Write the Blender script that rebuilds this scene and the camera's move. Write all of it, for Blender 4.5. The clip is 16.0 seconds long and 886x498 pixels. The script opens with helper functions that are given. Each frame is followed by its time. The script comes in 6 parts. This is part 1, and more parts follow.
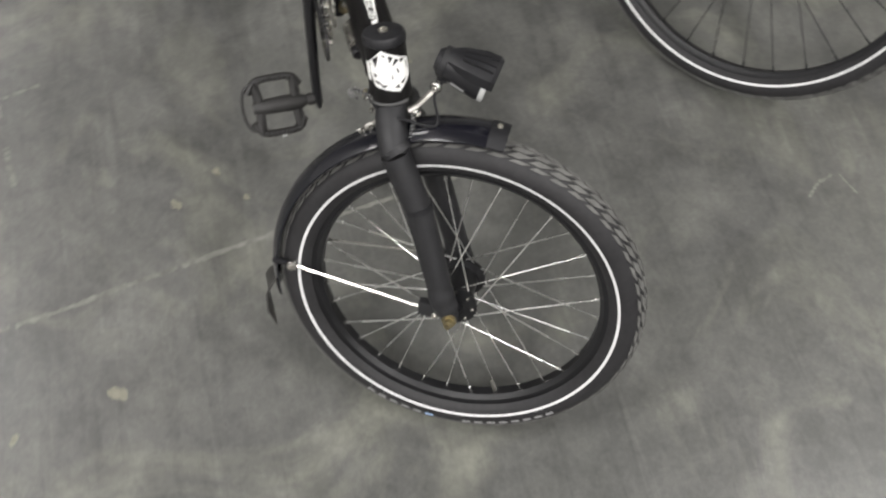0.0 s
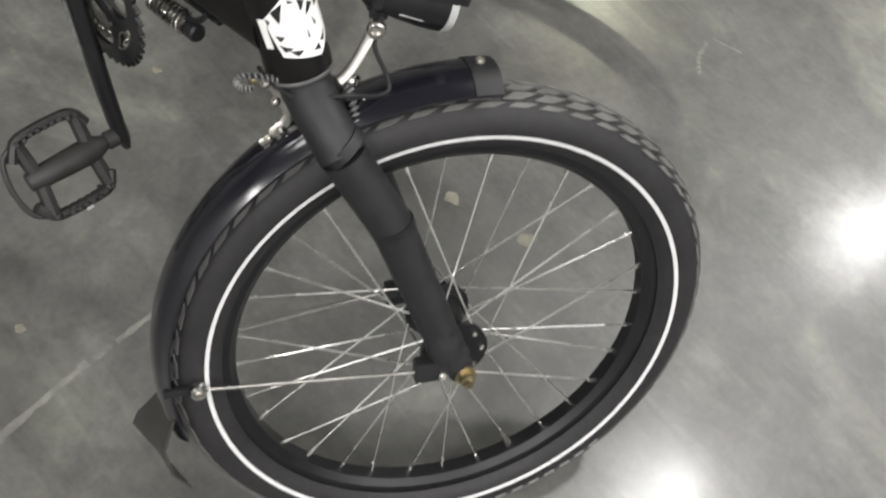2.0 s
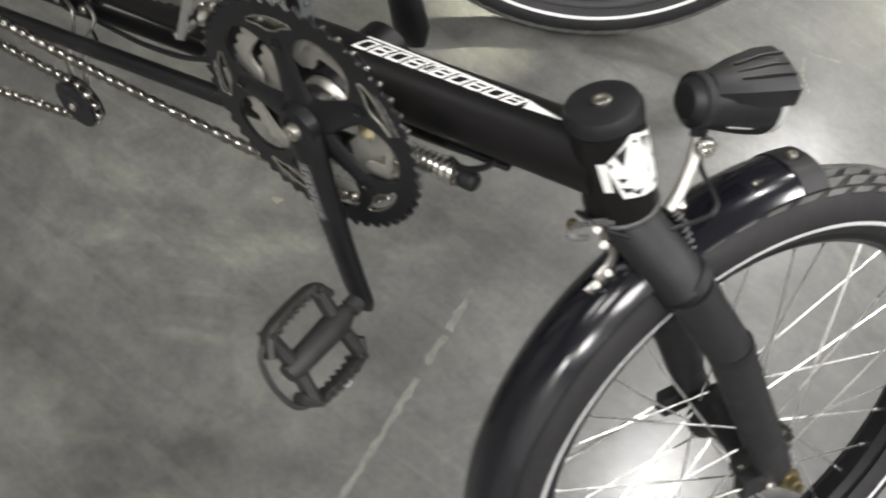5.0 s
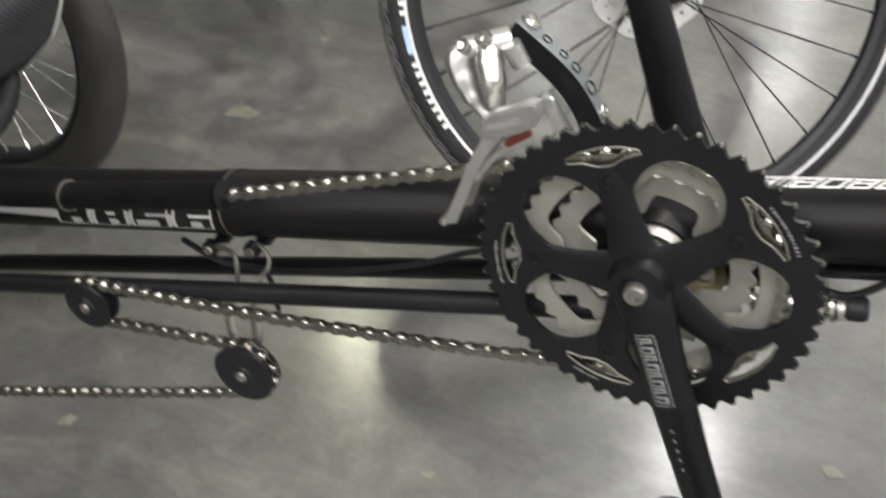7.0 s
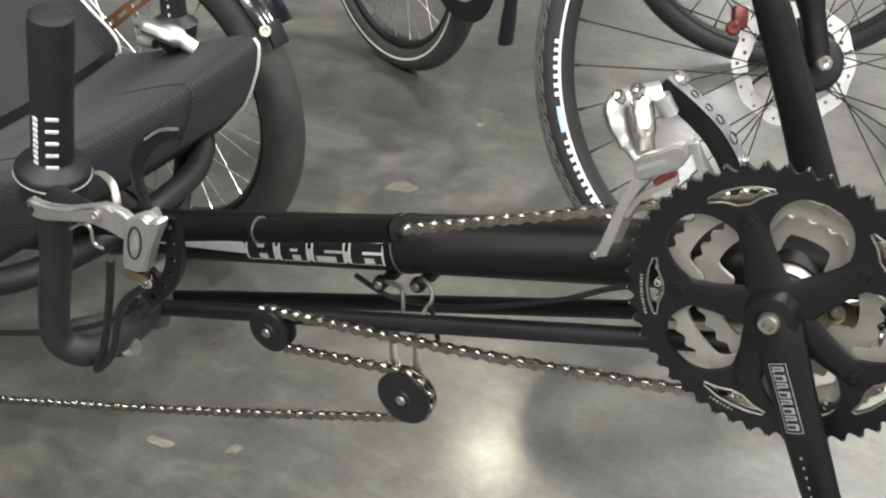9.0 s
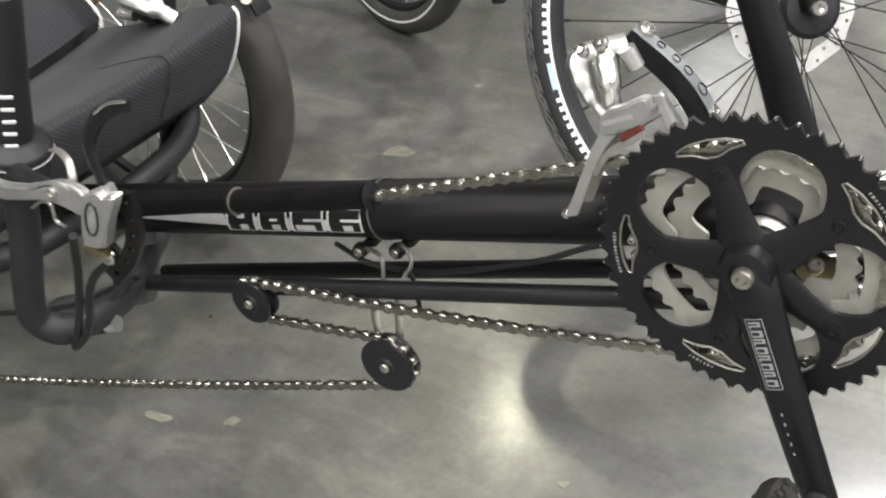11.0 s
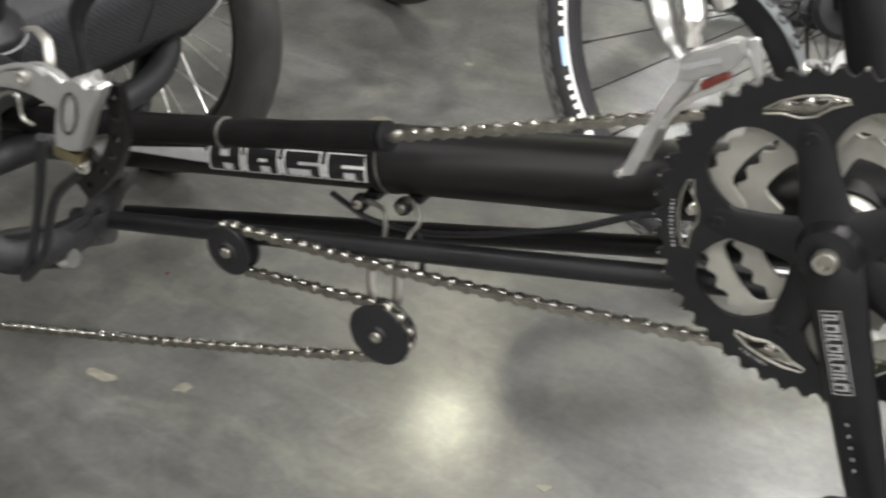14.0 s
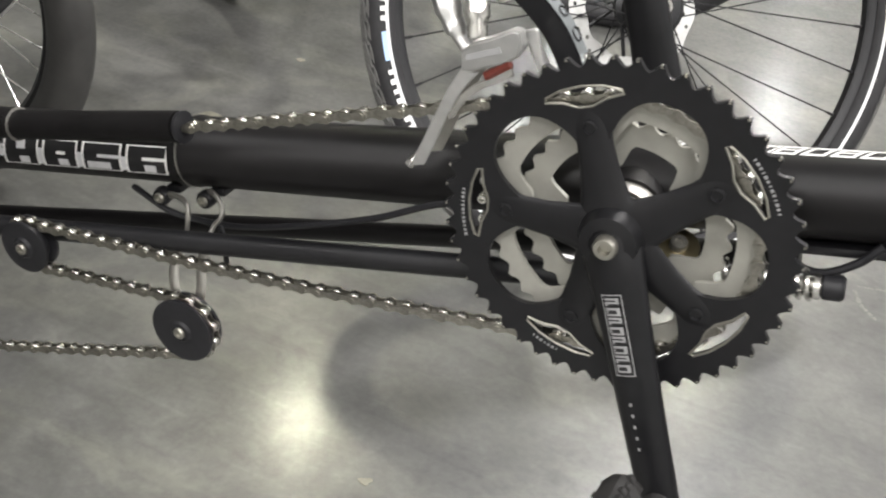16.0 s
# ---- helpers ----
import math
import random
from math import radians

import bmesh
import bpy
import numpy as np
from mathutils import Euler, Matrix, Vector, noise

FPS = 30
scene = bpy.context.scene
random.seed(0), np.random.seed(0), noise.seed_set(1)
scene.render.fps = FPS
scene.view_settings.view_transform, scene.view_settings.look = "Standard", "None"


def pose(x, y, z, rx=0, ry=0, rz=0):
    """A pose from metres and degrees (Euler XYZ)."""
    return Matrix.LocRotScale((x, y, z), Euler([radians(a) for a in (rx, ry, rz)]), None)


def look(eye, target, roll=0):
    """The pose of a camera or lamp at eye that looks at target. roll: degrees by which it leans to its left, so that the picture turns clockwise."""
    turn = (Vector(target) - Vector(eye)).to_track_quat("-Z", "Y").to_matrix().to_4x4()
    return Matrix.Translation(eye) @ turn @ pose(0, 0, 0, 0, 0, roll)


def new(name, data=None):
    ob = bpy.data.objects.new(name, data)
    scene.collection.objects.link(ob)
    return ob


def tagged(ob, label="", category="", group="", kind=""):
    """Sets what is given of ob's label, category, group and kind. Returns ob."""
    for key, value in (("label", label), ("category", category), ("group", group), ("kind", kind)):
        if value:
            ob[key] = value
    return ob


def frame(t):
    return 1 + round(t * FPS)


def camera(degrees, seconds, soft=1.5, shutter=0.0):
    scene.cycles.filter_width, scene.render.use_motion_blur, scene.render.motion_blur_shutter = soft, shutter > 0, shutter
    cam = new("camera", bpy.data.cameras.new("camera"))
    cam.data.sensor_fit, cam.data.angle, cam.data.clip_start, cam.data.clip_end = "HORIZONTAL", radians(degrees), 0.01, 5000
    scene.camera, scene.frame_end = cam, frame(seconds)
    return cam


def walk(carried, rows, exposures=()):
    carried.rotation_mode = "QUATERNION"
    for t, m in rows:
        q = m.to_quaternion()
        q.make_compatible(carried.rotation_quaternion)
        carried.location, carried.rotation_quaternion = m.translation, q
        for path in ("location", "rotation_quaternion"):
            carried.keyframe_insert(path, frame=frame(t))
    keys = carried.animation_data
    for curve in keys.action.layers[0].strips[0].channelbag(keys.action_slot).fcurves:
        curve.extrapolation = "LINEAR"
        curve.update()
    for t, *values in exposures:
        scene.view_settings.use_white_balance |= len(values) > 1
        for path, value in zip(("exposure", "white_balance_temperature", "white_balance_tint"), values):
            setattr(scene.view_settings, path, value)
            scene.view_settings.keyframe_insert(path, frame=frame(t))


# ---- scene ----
cam = camera(43.85, 16.0, 2.1, 0.5)
PATH = [
    (0, (1.0155, -0.1241, 1.5817), (0.5590, -0.0115, 0.6991), 1.05),
    (0.5, (0.9273, -0.3320, 1.5561), (0.5138, -0.0686, 0.6845), 7.88),
    (1, (0.8508, -0.5604, 1.5477), (0.5241, -0.1643, 0.6896), 13.00),
    (1.5, (0.7232, -0.4949, 1.3372), (0.4365, -0.0466, 0.4905), 14.22),
    (2, (0.6494, -0.3335, 1.1353), (0.3373, 0.0855, 0.2826), 14.31),
    (2.5, (0.6561, -0.2928, 1.1278), (0.2981, 0.0852, 0.2740), 10.43),
    (3, (0.6489, -0.2871, 1.1340), (0.2827, 0.0840, 0.2807), 11.41),
    (3.2, (0.6458, -0.2896, 1.1314), (0.2739, 0.0846, 0.2819), 11.50),
    (5.3, (0.2619, -0.4976, 1.0844), (0.0334, -0.0007, 0.2472), 8.87),
    (5.5, (0.2091, -0.5284, 1.0982), (0.0003, -0.0270, 0.2586), 7.92),
    (6, (0.1047, -0.5865, 1.0733), (-0.0633, -0.0388, 0.2537), 6.58),
    (6.2, (0.0708, -0.5796, 1.0477), (-0.0811, -0.0239, 0.2303), 6.64),
    (6.5, (0.0654, -0.5735, 0.9771), (-0.1203, 0.0323, 0.2035), 6.29),
    (7, (0.0675, -0.5724, 0.8629), (-0.2100, 0.1591, 0.2401), 3.65),
    (7.5, (0.0550, -0.6070, 0.8485), (-0.3225, 0.1081, 0.2601), 1.10),
    (8, (0.0662, -0.6532, 0.8547), (-0.3251, 0.0731, 0.2897), 3.41),
    (8.2, (0.0724, -0.6556, 0.8626), (-0.3163, 0.0765, 0.3032), 2.79),
    (10.3, (0.1346, -0.6875, 0.8729), (-0.3145, 0.0274, 0.3370), -1.02),
    (10.5, (0.1371, -0.6771, 0.8694), (-0.3050, 0.0275, 0.3145), -1.48),
    (11, (0.1256, -0.6364, 0.8630), (-0.3009, 0.0612, 0.2872), -1.91),
    (11.5, (0.1111, -0.6070, 0.8374), (-0.2836, 0.0944, 0.2438), -0.17),
    (12, (0.1032, -0.6079, 0.8188), (-0.2739, 0.1049, 0.2274), 2.59),
    (12.5, (0.0739, -0.6068, 0.7949), (-0.2910, 0.1066, 0.1967), 4.46),
    (13, (0.0496, -0.6118, 0.7859), (-0.3365, 0.0948, 0.1929), 4.49),
    (13.5, (0.0246, -0.6167, 0.7822), (-0.3820, 0.0851, 0.1973), 4.29),
    (14, (0.0463, -0.6063, 0.7746), (-0.3334, 0.1218, 0.2040), 5.95),
    (14.5, (0.0865, -0.5732, 0.7715), (-0.2431, 0.1868, 0.2114), 7.63),
    (15, (0.1066, -0.5695, 0.7743), (-0.1936, 0.2057, 0.2185), 8.35),
    (15.5, (0.1055, -0.5763, 0.7762), (-0.1748, 0.2078, 0.2225), 9.30),
    (16, (0.0813, -0.5913, 0.7739), (-0.1850, 0.1963, 0.2182), 10.22),
]
walk(cam, [(t, look(eye, target, roll)) for t, eye, target, roll in PATH], [(0.0, 0.05), (2.0, 0.05), (3.0, 0.17), (5.5, 0.12), (6.5, 0.02), (7.5, 0.4), (8.0, 0.48), (11.5, 0.57), (12.5, 0.56), (14.0, 0.46), (15.5, 0.6), (16.0, 0.6)])

# ---- world and light ----
world = bpy.data.worlds.new("hall_world")
scene.world = world
world.use_nodes = True
world.node_tree.nodes["Background"].inputs[0].default_value = (0.9, 0.95, 1.0, 1)
world.node_tree.nodes["Background"].inputs[1].default_value = 0.02


def overhead_light(x, y, z, watts, size, tone=(1.0, 0.975, 0.93)):
    data = bpy.data.lights.new("bay_or_fill_light", "AREA")
    data.shape, data.size, data.energy = "DISK", size, watts
    data.color = tone
    ob = new("bay_or_fill_light", data)
    ob.matrix_world = pose(x, y, z, 0, 0, 0)
    return ob


LAMP_Z = 8.0
COOL, DIM = (1.0, 0.975, 0.964), (1.0, 0.985, 0.74)
LAMPS = [(0.4, 4.05, 185, COOL), (-0.15, 7.85, 230, COOL), (-0.5, 11.7, 120, DIM), (-0.6, 15.8, 100, COOL), (-0.8, 19.8, 100, COOL),
         (-4.05, 7.65, 100, DIM), (-4.6, 15.7, 110, COOL), (-5.0, 19.6, 110, COOL),
         # unseen fill lamps added for brightness; only (-2.2, -11.0) follows a cast shadow
         (4.7, 4.1, 360, COOL), (4.6, 8.2, 360, COOL), (8.8, 4.2, 420, COOL), (8.8, 0.2, 380, COOL), (8.8, -4.0, 360, COOL),
         (0.4, -8.2, 300, COOL), (4.4, -8.0, 300, COOL), (0.6, -4.1, 270, COOL), (4.6, -4.0, 300, COOL), (-3.8, -4.2, 120, COOL), (-2.2, -11.0, 270, COOL), (-7.8, -4.2, 110, COOL)]
# the southern fill lamps are wide to soften shadows
for lx, ly, lw, tone in LAMPS:
    overhead_light(lx, ly, LAMP_Z, lw, 0.5 if ly > 0 else 2.0, tone)

# ---- materials ----


def nodes_of(name):
    m = bpy.data.materials.new(name)
    m.use_nodes = True
    return m, m.node_tree.nodes, m.node_tree.links, m.node_tree.nodes["Principled BSDF"]


def mat(name, color, rough=0.5, metal=0.0, vary=0.15, scale=60.0, bump=0.1, coat=0.0, spec=0.5, rvary=0.15):
    """A surface with two sizes of colour and gloss variation and a fine relief."""
    m, n, l, p = nodes_of(name)
    tc = n.new("ShaderNodeTexCoord")
    a = n.new("ShaderNodeTexNoise")
    a.inputs["Scale"].default_value, a.inputs["Detail"].default_value = scale, 6
    b = n.new("ShaderNodeTexNoise")
    b.inputs["Scale"].default_value, b.inputs["Detail"].default_value = scale * 0.17, 4
    l.new(tc.outputs["Object"], a.inputs["Vector"]), l.new(tc.outputs["Object"], b.inputs["Vector"])
    mix = n.new("ShaderNodeMath")
    mix.operation = "ADD"
    l.new(a.outputs[0], mix.inputs[0]), l.new(b.outputs[0], mix.inputs[1])
    ramp = n.new("ShaderNodeMapRange")
    ramp.inputs[1].default_value, ramp.inputs[2].default_value = 0.65, 1.35
    ramp.inputs[3].default_value, ramp.inputs[4].default_value = 1 - vary, 1 + vary
    l.new(mix.outputs[0], ramp.inputs[0])
    col = n.new("ShaderNodeMix")
    col.data_type, col.blend_type = "RGBA", "MULTIPLY"
    col.inputs[0].default_value = 1.0
    col.inputs[6].default_value = (*color, 1)
    l.new(ramp.outputs[0], col.inputs[7])
    l.new(col.outputs[2], p.inputs["Base Color"])
    rr = n.new("ShaderNodeMapRange")
    rr.inputs[1].default_value, rr.inputs[2].default_value = 0.3, 0.7
    rr.inputs[3].default_value, rr.inputs[4].default_value = max(rough - rvary * rough, 0.02), min(rough + rvary * rough, 1)
    l.new(b.outputs[0], rr.inputs[0])
    l.new(rr.outputs[0], p.inputs["Roughness"])
    p.inputs["Metallic"].default_value = metal
    p.inputs["Specular IOR Level"].default_value = spec
    p.inputs["Coat Weight"].default_value = coat
    p.inputs["Coat Roughness"].default_value = 0.06
    if bump:
        bp = n.new("ShaderNodeBump")
        bp.inputs["Strength"].default_value, bp.inputs["Distance"].default_value = bump, 0.001
        l.new(a.outputs[0], bp.inputs["Height"])
        l.new(bp.outputs[0], p.inputs["Normal"])
    return m


def fabric(name, color):
    m, n, l, p = nodes_of(name)
    tc = n.new("ShaderNodeTexCoord")
    br = n.new("ShaderNodeTexWave")
    br.wave_type, br.bands_direction = "BANDS", "DIAGONAL"
    br.inputs["Scale"].default_value, br.inputs["Distortion"].default_value = 95, 0.6
    w2 = n.new("ShaderNodeTexWave")
    w2.bands_direction = "Y"
    w2.inputs["Scale"].default_value = 100
    no = n.new("ShaderNodeTexNoise")
    no.inputs["Scale"].default_value = 9
    for q in (br, w2, no):
        l.new(tc.outputs["Object"], q.inputs["Vector"])
    mul = n.new("ShaderNodeMath")
    mul.operation = "MULTIPLY"
    l.new(br.outputs[1], mul.inputs[0]), l.new(w2.outputs[1], mul.inputs[1])
    r = n.new("ShaderNodeValToRGB")
    r.color_ramp.elements[0].color = (*[c * 0.55 for c in color], 1)
    r.color_ramp.elements[1].color = (*[c * 1.7 for c in color], 1)
    l.new(mul.outputs[0], r.inputs[0])
    l.new(r.outputs[0], p.inputs["Base Color"])
    p.inputs["Roughness"].default_value = 0.8
    p.inputs["Sheen Weight"].default_value = 0.06
    bp = n.new("ShaderNodeBump")
    bp.inputs["Strength"].default_value, bp.inputs["Distance"].default_value = 0.5, 0.001
    l.new(mul.outputs[0], bp.inputs["Height"]), l.new(bp.outputs[0], p.inputs["Normal"])
    return m


def concrete(name):
    """Polished grey concrete: cloudy tone, greenish patches, trowel streaks, scratches and a worn sealer."""
    m, n, l, p = nodes_of(name)
    tc = n.new("ShaderNodeTexCoord")

    def noise_at(scale, detail=8, dist=0.0, rough=0.6):
        q = n.new("ShaderNodeTexNoise")
        q.inputs["Scale"].default_value, q.inputs["Detail"].default_value = scale, detail
        q.inputs["Distortion"].default_value, q.inputs["Roughness"].default_value = dist, rough
        l.new(tc.outputs["Object"], q.inputs["Vector"])
        return q

    def ramp(src, stops):
        r = n.new("ShaderNodeValToRGB")
        while len(r.color_ramp.elements) < len(stops):
            r.color_ramp.elements.new(0.5)
        for e, (pos, c) in zip(r.color_ramp.elements, stops):
            e.position, e.color = pos, (*c, 1)
        l.new(src, r.inputs[0])
        return r

    def blend(kind, fac, a, b):
        q = n.new("ShaderNodeMix")
        q.data_type, q.blend_type = "RGBA", kind
        if isinstance(fac, float):
            q.inputs[0].default_value = fac
        else:
            l.new(fac, q.inputs[0])
        l.new(a, q.inputs[6]), l.new(b, q.inputs[7])
        return q.outputs[2]

    big = ramp(noise_at(1.6, 6, 0.8).outputs[0], [(0.25, (0.055, 0.056, 0.053)), (0.5, (0.076, 0.076, 0.073)), (0.75, (0.100, 0.100, 0.095))])
    mid = ramp(noise_at(6.5, 4, 0.3, 0.55).outputs[0], [(0.28, (0.8, 0.805, 0.79)), (0.5, (1, 1, 1)), (0.72, (1.18, 1.18, 1.155))])
    fine = ramp(noise_at(120, 6).outputs[0], [(0.3, (0.86, 0.86, 0.86)), (0.7, (1.1, 1.1, 1.1))])
    c = blend("MULTIPLY", 1.0, big.outputs[0], mid.outputs[0])
    c = blend("MULTIPLY", 1.0, c, fine.outputs[0])
    pat = ramp(noise_at(3.3, 7, 1.4).outputs[0], [(0.5, (0, 0, 0)), (0.7, (1, 1, 1))])
    pale = n.new("ShaderNodeRGB")
    pale.outputs[0].default_value = (0.2, 0.201, 0.166, 1)
    fac = n.new("ShaderNodeMath")
    fac.operation = "MULTIPLY"
    fac.inputs[1].default_value = 0.46
    l.new(pat.outputs[0], fac.inputs[0])
    c = blend("MIX", fac.outputs[0], c, pale.outputs[0])
    # blotches a hand wide and smaller
    for sc, lo, hi in ((15, 0.84, 1.16), (42, 0.88, 1.13)):
        mo = ramp(noise_at(sc, 5, 0.7).outputs[0], [(0.32, (lo, lo, lo)), (0.68, (hi, hi, hi * 0.99))])
        c = blend("MULTIPLY", 1.0, c, mo.outputs[0])
    # dark worn patches
    dk = ramp(noise_at(2.4, 7, 2.2, 0.65).outputs[0], [(0.5, (1, 1, 1)), (0.72, (0.74, 0.74, 0.745))])
    c = blend("MULTIPLY", 0.8, c, dk.outputs[0])
    # long faint streaks
    mp = n.new("ShaderNodeMapping")
    mp.inputs["Rotation"].default_value = (0, 0, radians(38))
    mp.inputs["Scale"].default_value = (1.1, 6, 1)
    l.new(tc.outputs["Object"], mp.inputs[0])
    st = n.new("ShaderNodeTexNoise")
    st.inputs["Scale"].default_value, st.inputs["Detail"].default_value = 1.3, 6
    l.new(mp.outputs[0], st.inputs["Vector"])
    sr = ramp(st.outputs[0], [(0.35, (0.84, 0.84, 0.84)), (0.65, (1.13, 1.13, 1.11))])
    c = blend("MULTIPLY", 0.85, c, sr.outputs[0])
    # thin pale scratches in two directions
    for turn_, low, high, lift in ((112, 0.63, 0.71, 1.16), (64, 0.64, 0.72, 1.14), (20, 0.60, 0.72, 0.85), (-25, 0.58, 0.68, 0.88)):
        mq = n.new("ShaderNodeMapping")
        mq.inputs["Rotation"].default_value = (0, 0, radians(turn_))
        mq.inputs["Scale"].default_value = (1.8, 24, 1)
        l.new(tc.outputs["Object"], mq.inputs[0])
        sn = n.new("ShaderNodeTexNoise")
        sn.inputs["Scale"].default_value, sn.inputs["Detail"].default_value = 1.7, 3
        l.new(mq.outputs[0], sn.inputs["Vector"])
        c = blend("MULTIPLY", 1.0, c, ramp(sn.outputs[0], [(low, (1, 1, 1)), (high, (lift, lift, lift))]).outputs[0])
    # dark and pale specks
    vo = n.new("ShaderNodeTexVoronoi")
    vo.inputs["Scale"].default_value = 16
    l.new(tc.outputs["Object"], vo.inputs["Vector"])
    vr = ramp(vo.outputs[0], [(0.03, (1.5, 1.5, 1.4)), (0.06, (1, 1, 1))])
    c = blend("MULTIPLY", 0.1, c, vr.outputs[0])
    l.new(c, p.inputs["Base Color"])
    rg = n.new("ShaderNodeMapRange")
    rg.inputs[1].default_value, rg.inputs[2].default_value = 0.3, 0.7
    rg.inputs[3].default_value, rg.inputs[4].default_value = 0.3, 0.46
    l.new(noise_at(110, 6, 0.0).outputs[0], rg.inputs[0])
    l.new(rg.outputs[0], p.inputs["Roughness"])
    p.inputs["Specular IOR Level"].default_value = 0.6
    cw = n.new("ShaderNodeMapRange")
    cw.inputs[1].default_value, cw.inputs[2].default_value = 0.35, 0.65
    cw.inputs[3].default_value, cw.inputs[4].default_value = 0.2, 0.45
    l.new(noise_at(7, 8, 0.6).outputs[0], cw.inputs[0])
    l.new(cw.outputs[0], p.inputs["Coat Weight"])
    p.inputs["Coat Roughness"].default_value = 0.16
    bp = n.new("ShaderNodeBump")
    bp.inputs["Strength"].default_value, bp.inputs["Distance"].default_value = 0.16, 0.0008
    l.new(noise_at(130, 8).outputs[0], bp.inputs["Height"])
    l.new(bp.outputs[0], p.inputs["Normal"])
    return m


FLOOR = concrete("polished_concrete")
GLOSS = mat("gloss_black_paint", (0.0042, 0.0038, 0.004), 0.42, 0, 0.25, 40, 0.05, spec=0.25)
SATIN = mat("satin_black_paint", (0.007, 0.007, 0.008), 0.42, 0, 0.25, 90, 0.05, spec=0.35)
MATTE = mat("matte_black_powder_coat", (0.0085, 0.0085, 0.0098), 0.6, 0, 0.25, 400, 0.25)
ANOD = mat("black_anodised_metal", (0.0085, 0.0085, 0.0095), 0.36, 0.2, 0.25, 120, 0.06, spec=0.40)
PLASTIC = mat("black_plastic", (0.01, 0.01, 0.0115), 0.45, 0, 0.25, 200, 0.15, spec=0.35)
FENDER = mat("gloss_fender_plastic", (0.006, 0.006, 0.009), 0.16, 0, 0.2, 12, 0.01, 0.35)
RUBBER = mat("tyre_rubber", (0.017, 0.0165, 0.0175), 0.6, 0, 0.3, 120, 0.3, spec=0.35)
TREAD = mat("dusty_tread_rubber", (0.1, 0.099, 0.094), 0.85, 0, 0.4, 60, 0.3)
GRIPR = mat("grip_rubber", (0.011, 0.011, 0.012), 0.6, 0, 0.2, 300, 0.2, spec=0.35)
STEEL = mat("polished_steel", (0.62, 0.61, 0.58), 0.22, 1, 0.12, 80, 0.05)
DULL = mat("dull_steel", (0.42, 0.41, 0.38), 0.42, 1, 0.25, 60, 0.12)
ALU = mat("brushed_aluminium", (0.66, 0.66, 0.65), 0.38, 1, 0.1, 150, 0.08)
RINGGREY = mat("grey_ring_alloy", (0.32, 0.315, 0.28), 0.45, 0.35, 0.25, 50, 0.1)
CHAIN = mat("oiled_chain_steel", (0.27, 0.26, 0.23), 0.32, 1, 0.35, 300, 0.1)
ROLLER_GLINT = mat("roller_glint_steel", (0.55, 0.54, 0.5), 0.26, 1, 0.15, 300, 0.0)
BRASS = mat("brass", (0.36, 0.31, 0.19), 0.35, 1, 0.2, 100, 0.05)
BOLTS = mat("dull_bolt_steel", (0.33, 0.32, 0.28), 0.4, 0.9, 0.2, 100, 0.08)
DRILLED = mat("grey_anodised_face", (0.19, 0.205, 0.21), 0.35, 0.5, 0.2, 100, 0.05)
DISC = mat("brake_disc_steel", (0.56, 0.56, 0.545), 0.45, 0.5, 0.15, 80, 0.05)
WHITE = mat("white_vinyl", (0.78, 0.78, 0.76), 0.4, 0, 0.08, 120, 0.03)
SILVERV = mat("silver_vinyl", (0.6, 0.6, 0.61), 0.4, 0.1, 0.12, 120, 0.03)
BLACKV = mat("black_vinyl", (0.01, 0.01, 0.011), 0.35, 0, 0.1, 100, 0.0)
REFLEX = mat("reflective_stripe", (0.62, 0.62, 0.62), 0.45, 0, 0.08, 300, 0.05)
GREYINK = mat("grey_print", (0.27, 0.27, 0.27), 0.5, 0, 0.1, 200, 0.0)
BLUEINK = mat("pale_blue_print", (0.35, 0.5, 0.75), 0.5, 0, 0.1, 200, 0.0)
RED = mat("red_anodised", (0.13, 0.03, 0.022), 0.35, 0.3, 0.15, 80, 0.05)
CLEAR = mat("lamp_lens", (0.55, 0.56, 0.55), 0.12, 0.3, 0.05, 50, 0.0)
CAST = mat("cast_silver_alloy", (0.42, 0.42, 0.41), 0.4, 0.8, 0.12, 150, 0.08)
SEATCLOTH = fabric("charcoal_mesh_fabric", (0.0085, 0.0088, 0.0122))
PIPING = mat("white_piping", (0.7, 0.7, 0.68), 0.6, 0, 0.1, 200, 0.1)
FAINT = mat("faint_filler", (0.128, 0.128, 0.114), 0.5, 0, 0.45, 60, 0.1)
SPOKE = mat("spoke_steel", (0.82, 0.82, 0.8), 0.28, 1, 0.08, 80, 0.0)
PALE = mat("pale_paint_splash", (0.16, 0.154, 0.12), 0.55, 0, 0.35, 90, 0.2)
WIREW = mat("white_wire", (0.15, 0.15, 0.145), 0.5, 0, 0.1, 100, 0.0)
CEIL = mat("grey_hall_ceiling", (0.45, 0.45, 0.44), 0.8, 0, 0.2, 1, 0.1)
WALL = mat("pale_hall_wall", (0.62, 0.62, 0.6), 0.8, 0, 0.15, 1, 0.1)
TUBEM = mat("black_chain_tube_plastic", (0.005, 0.0046, 0.0047), 0.5, 0, 0.25, 120, 0.1, spec=0.14)
CABLEG = mat("grey_cable", (0.06, 0.06, 0.06), 0.5, 0, 0.15, 200, 0.05)
DUSTY = mat("dusty_tyre_rubber", (0.036, 0.035, 0.033), 0.62, 0, 0.35, 40, 0.3)
PEDALM = mat("dusty_pedal_plastic", (0.017, 0.0162, 0.0156), 0.6, 0, 0.4, 60, 0.3)
FLAPM = mat("grey_rubber_flap", (0.024, 0.023, 0.021), 0.55, 0, 0.3, 30, 0.1)
BROWN = mat("rusty_brown_band", (0.13, 0.06, 0.025), 0.6, 0, 0.3, 40, 0.1)

# ---- mesh helpers ----


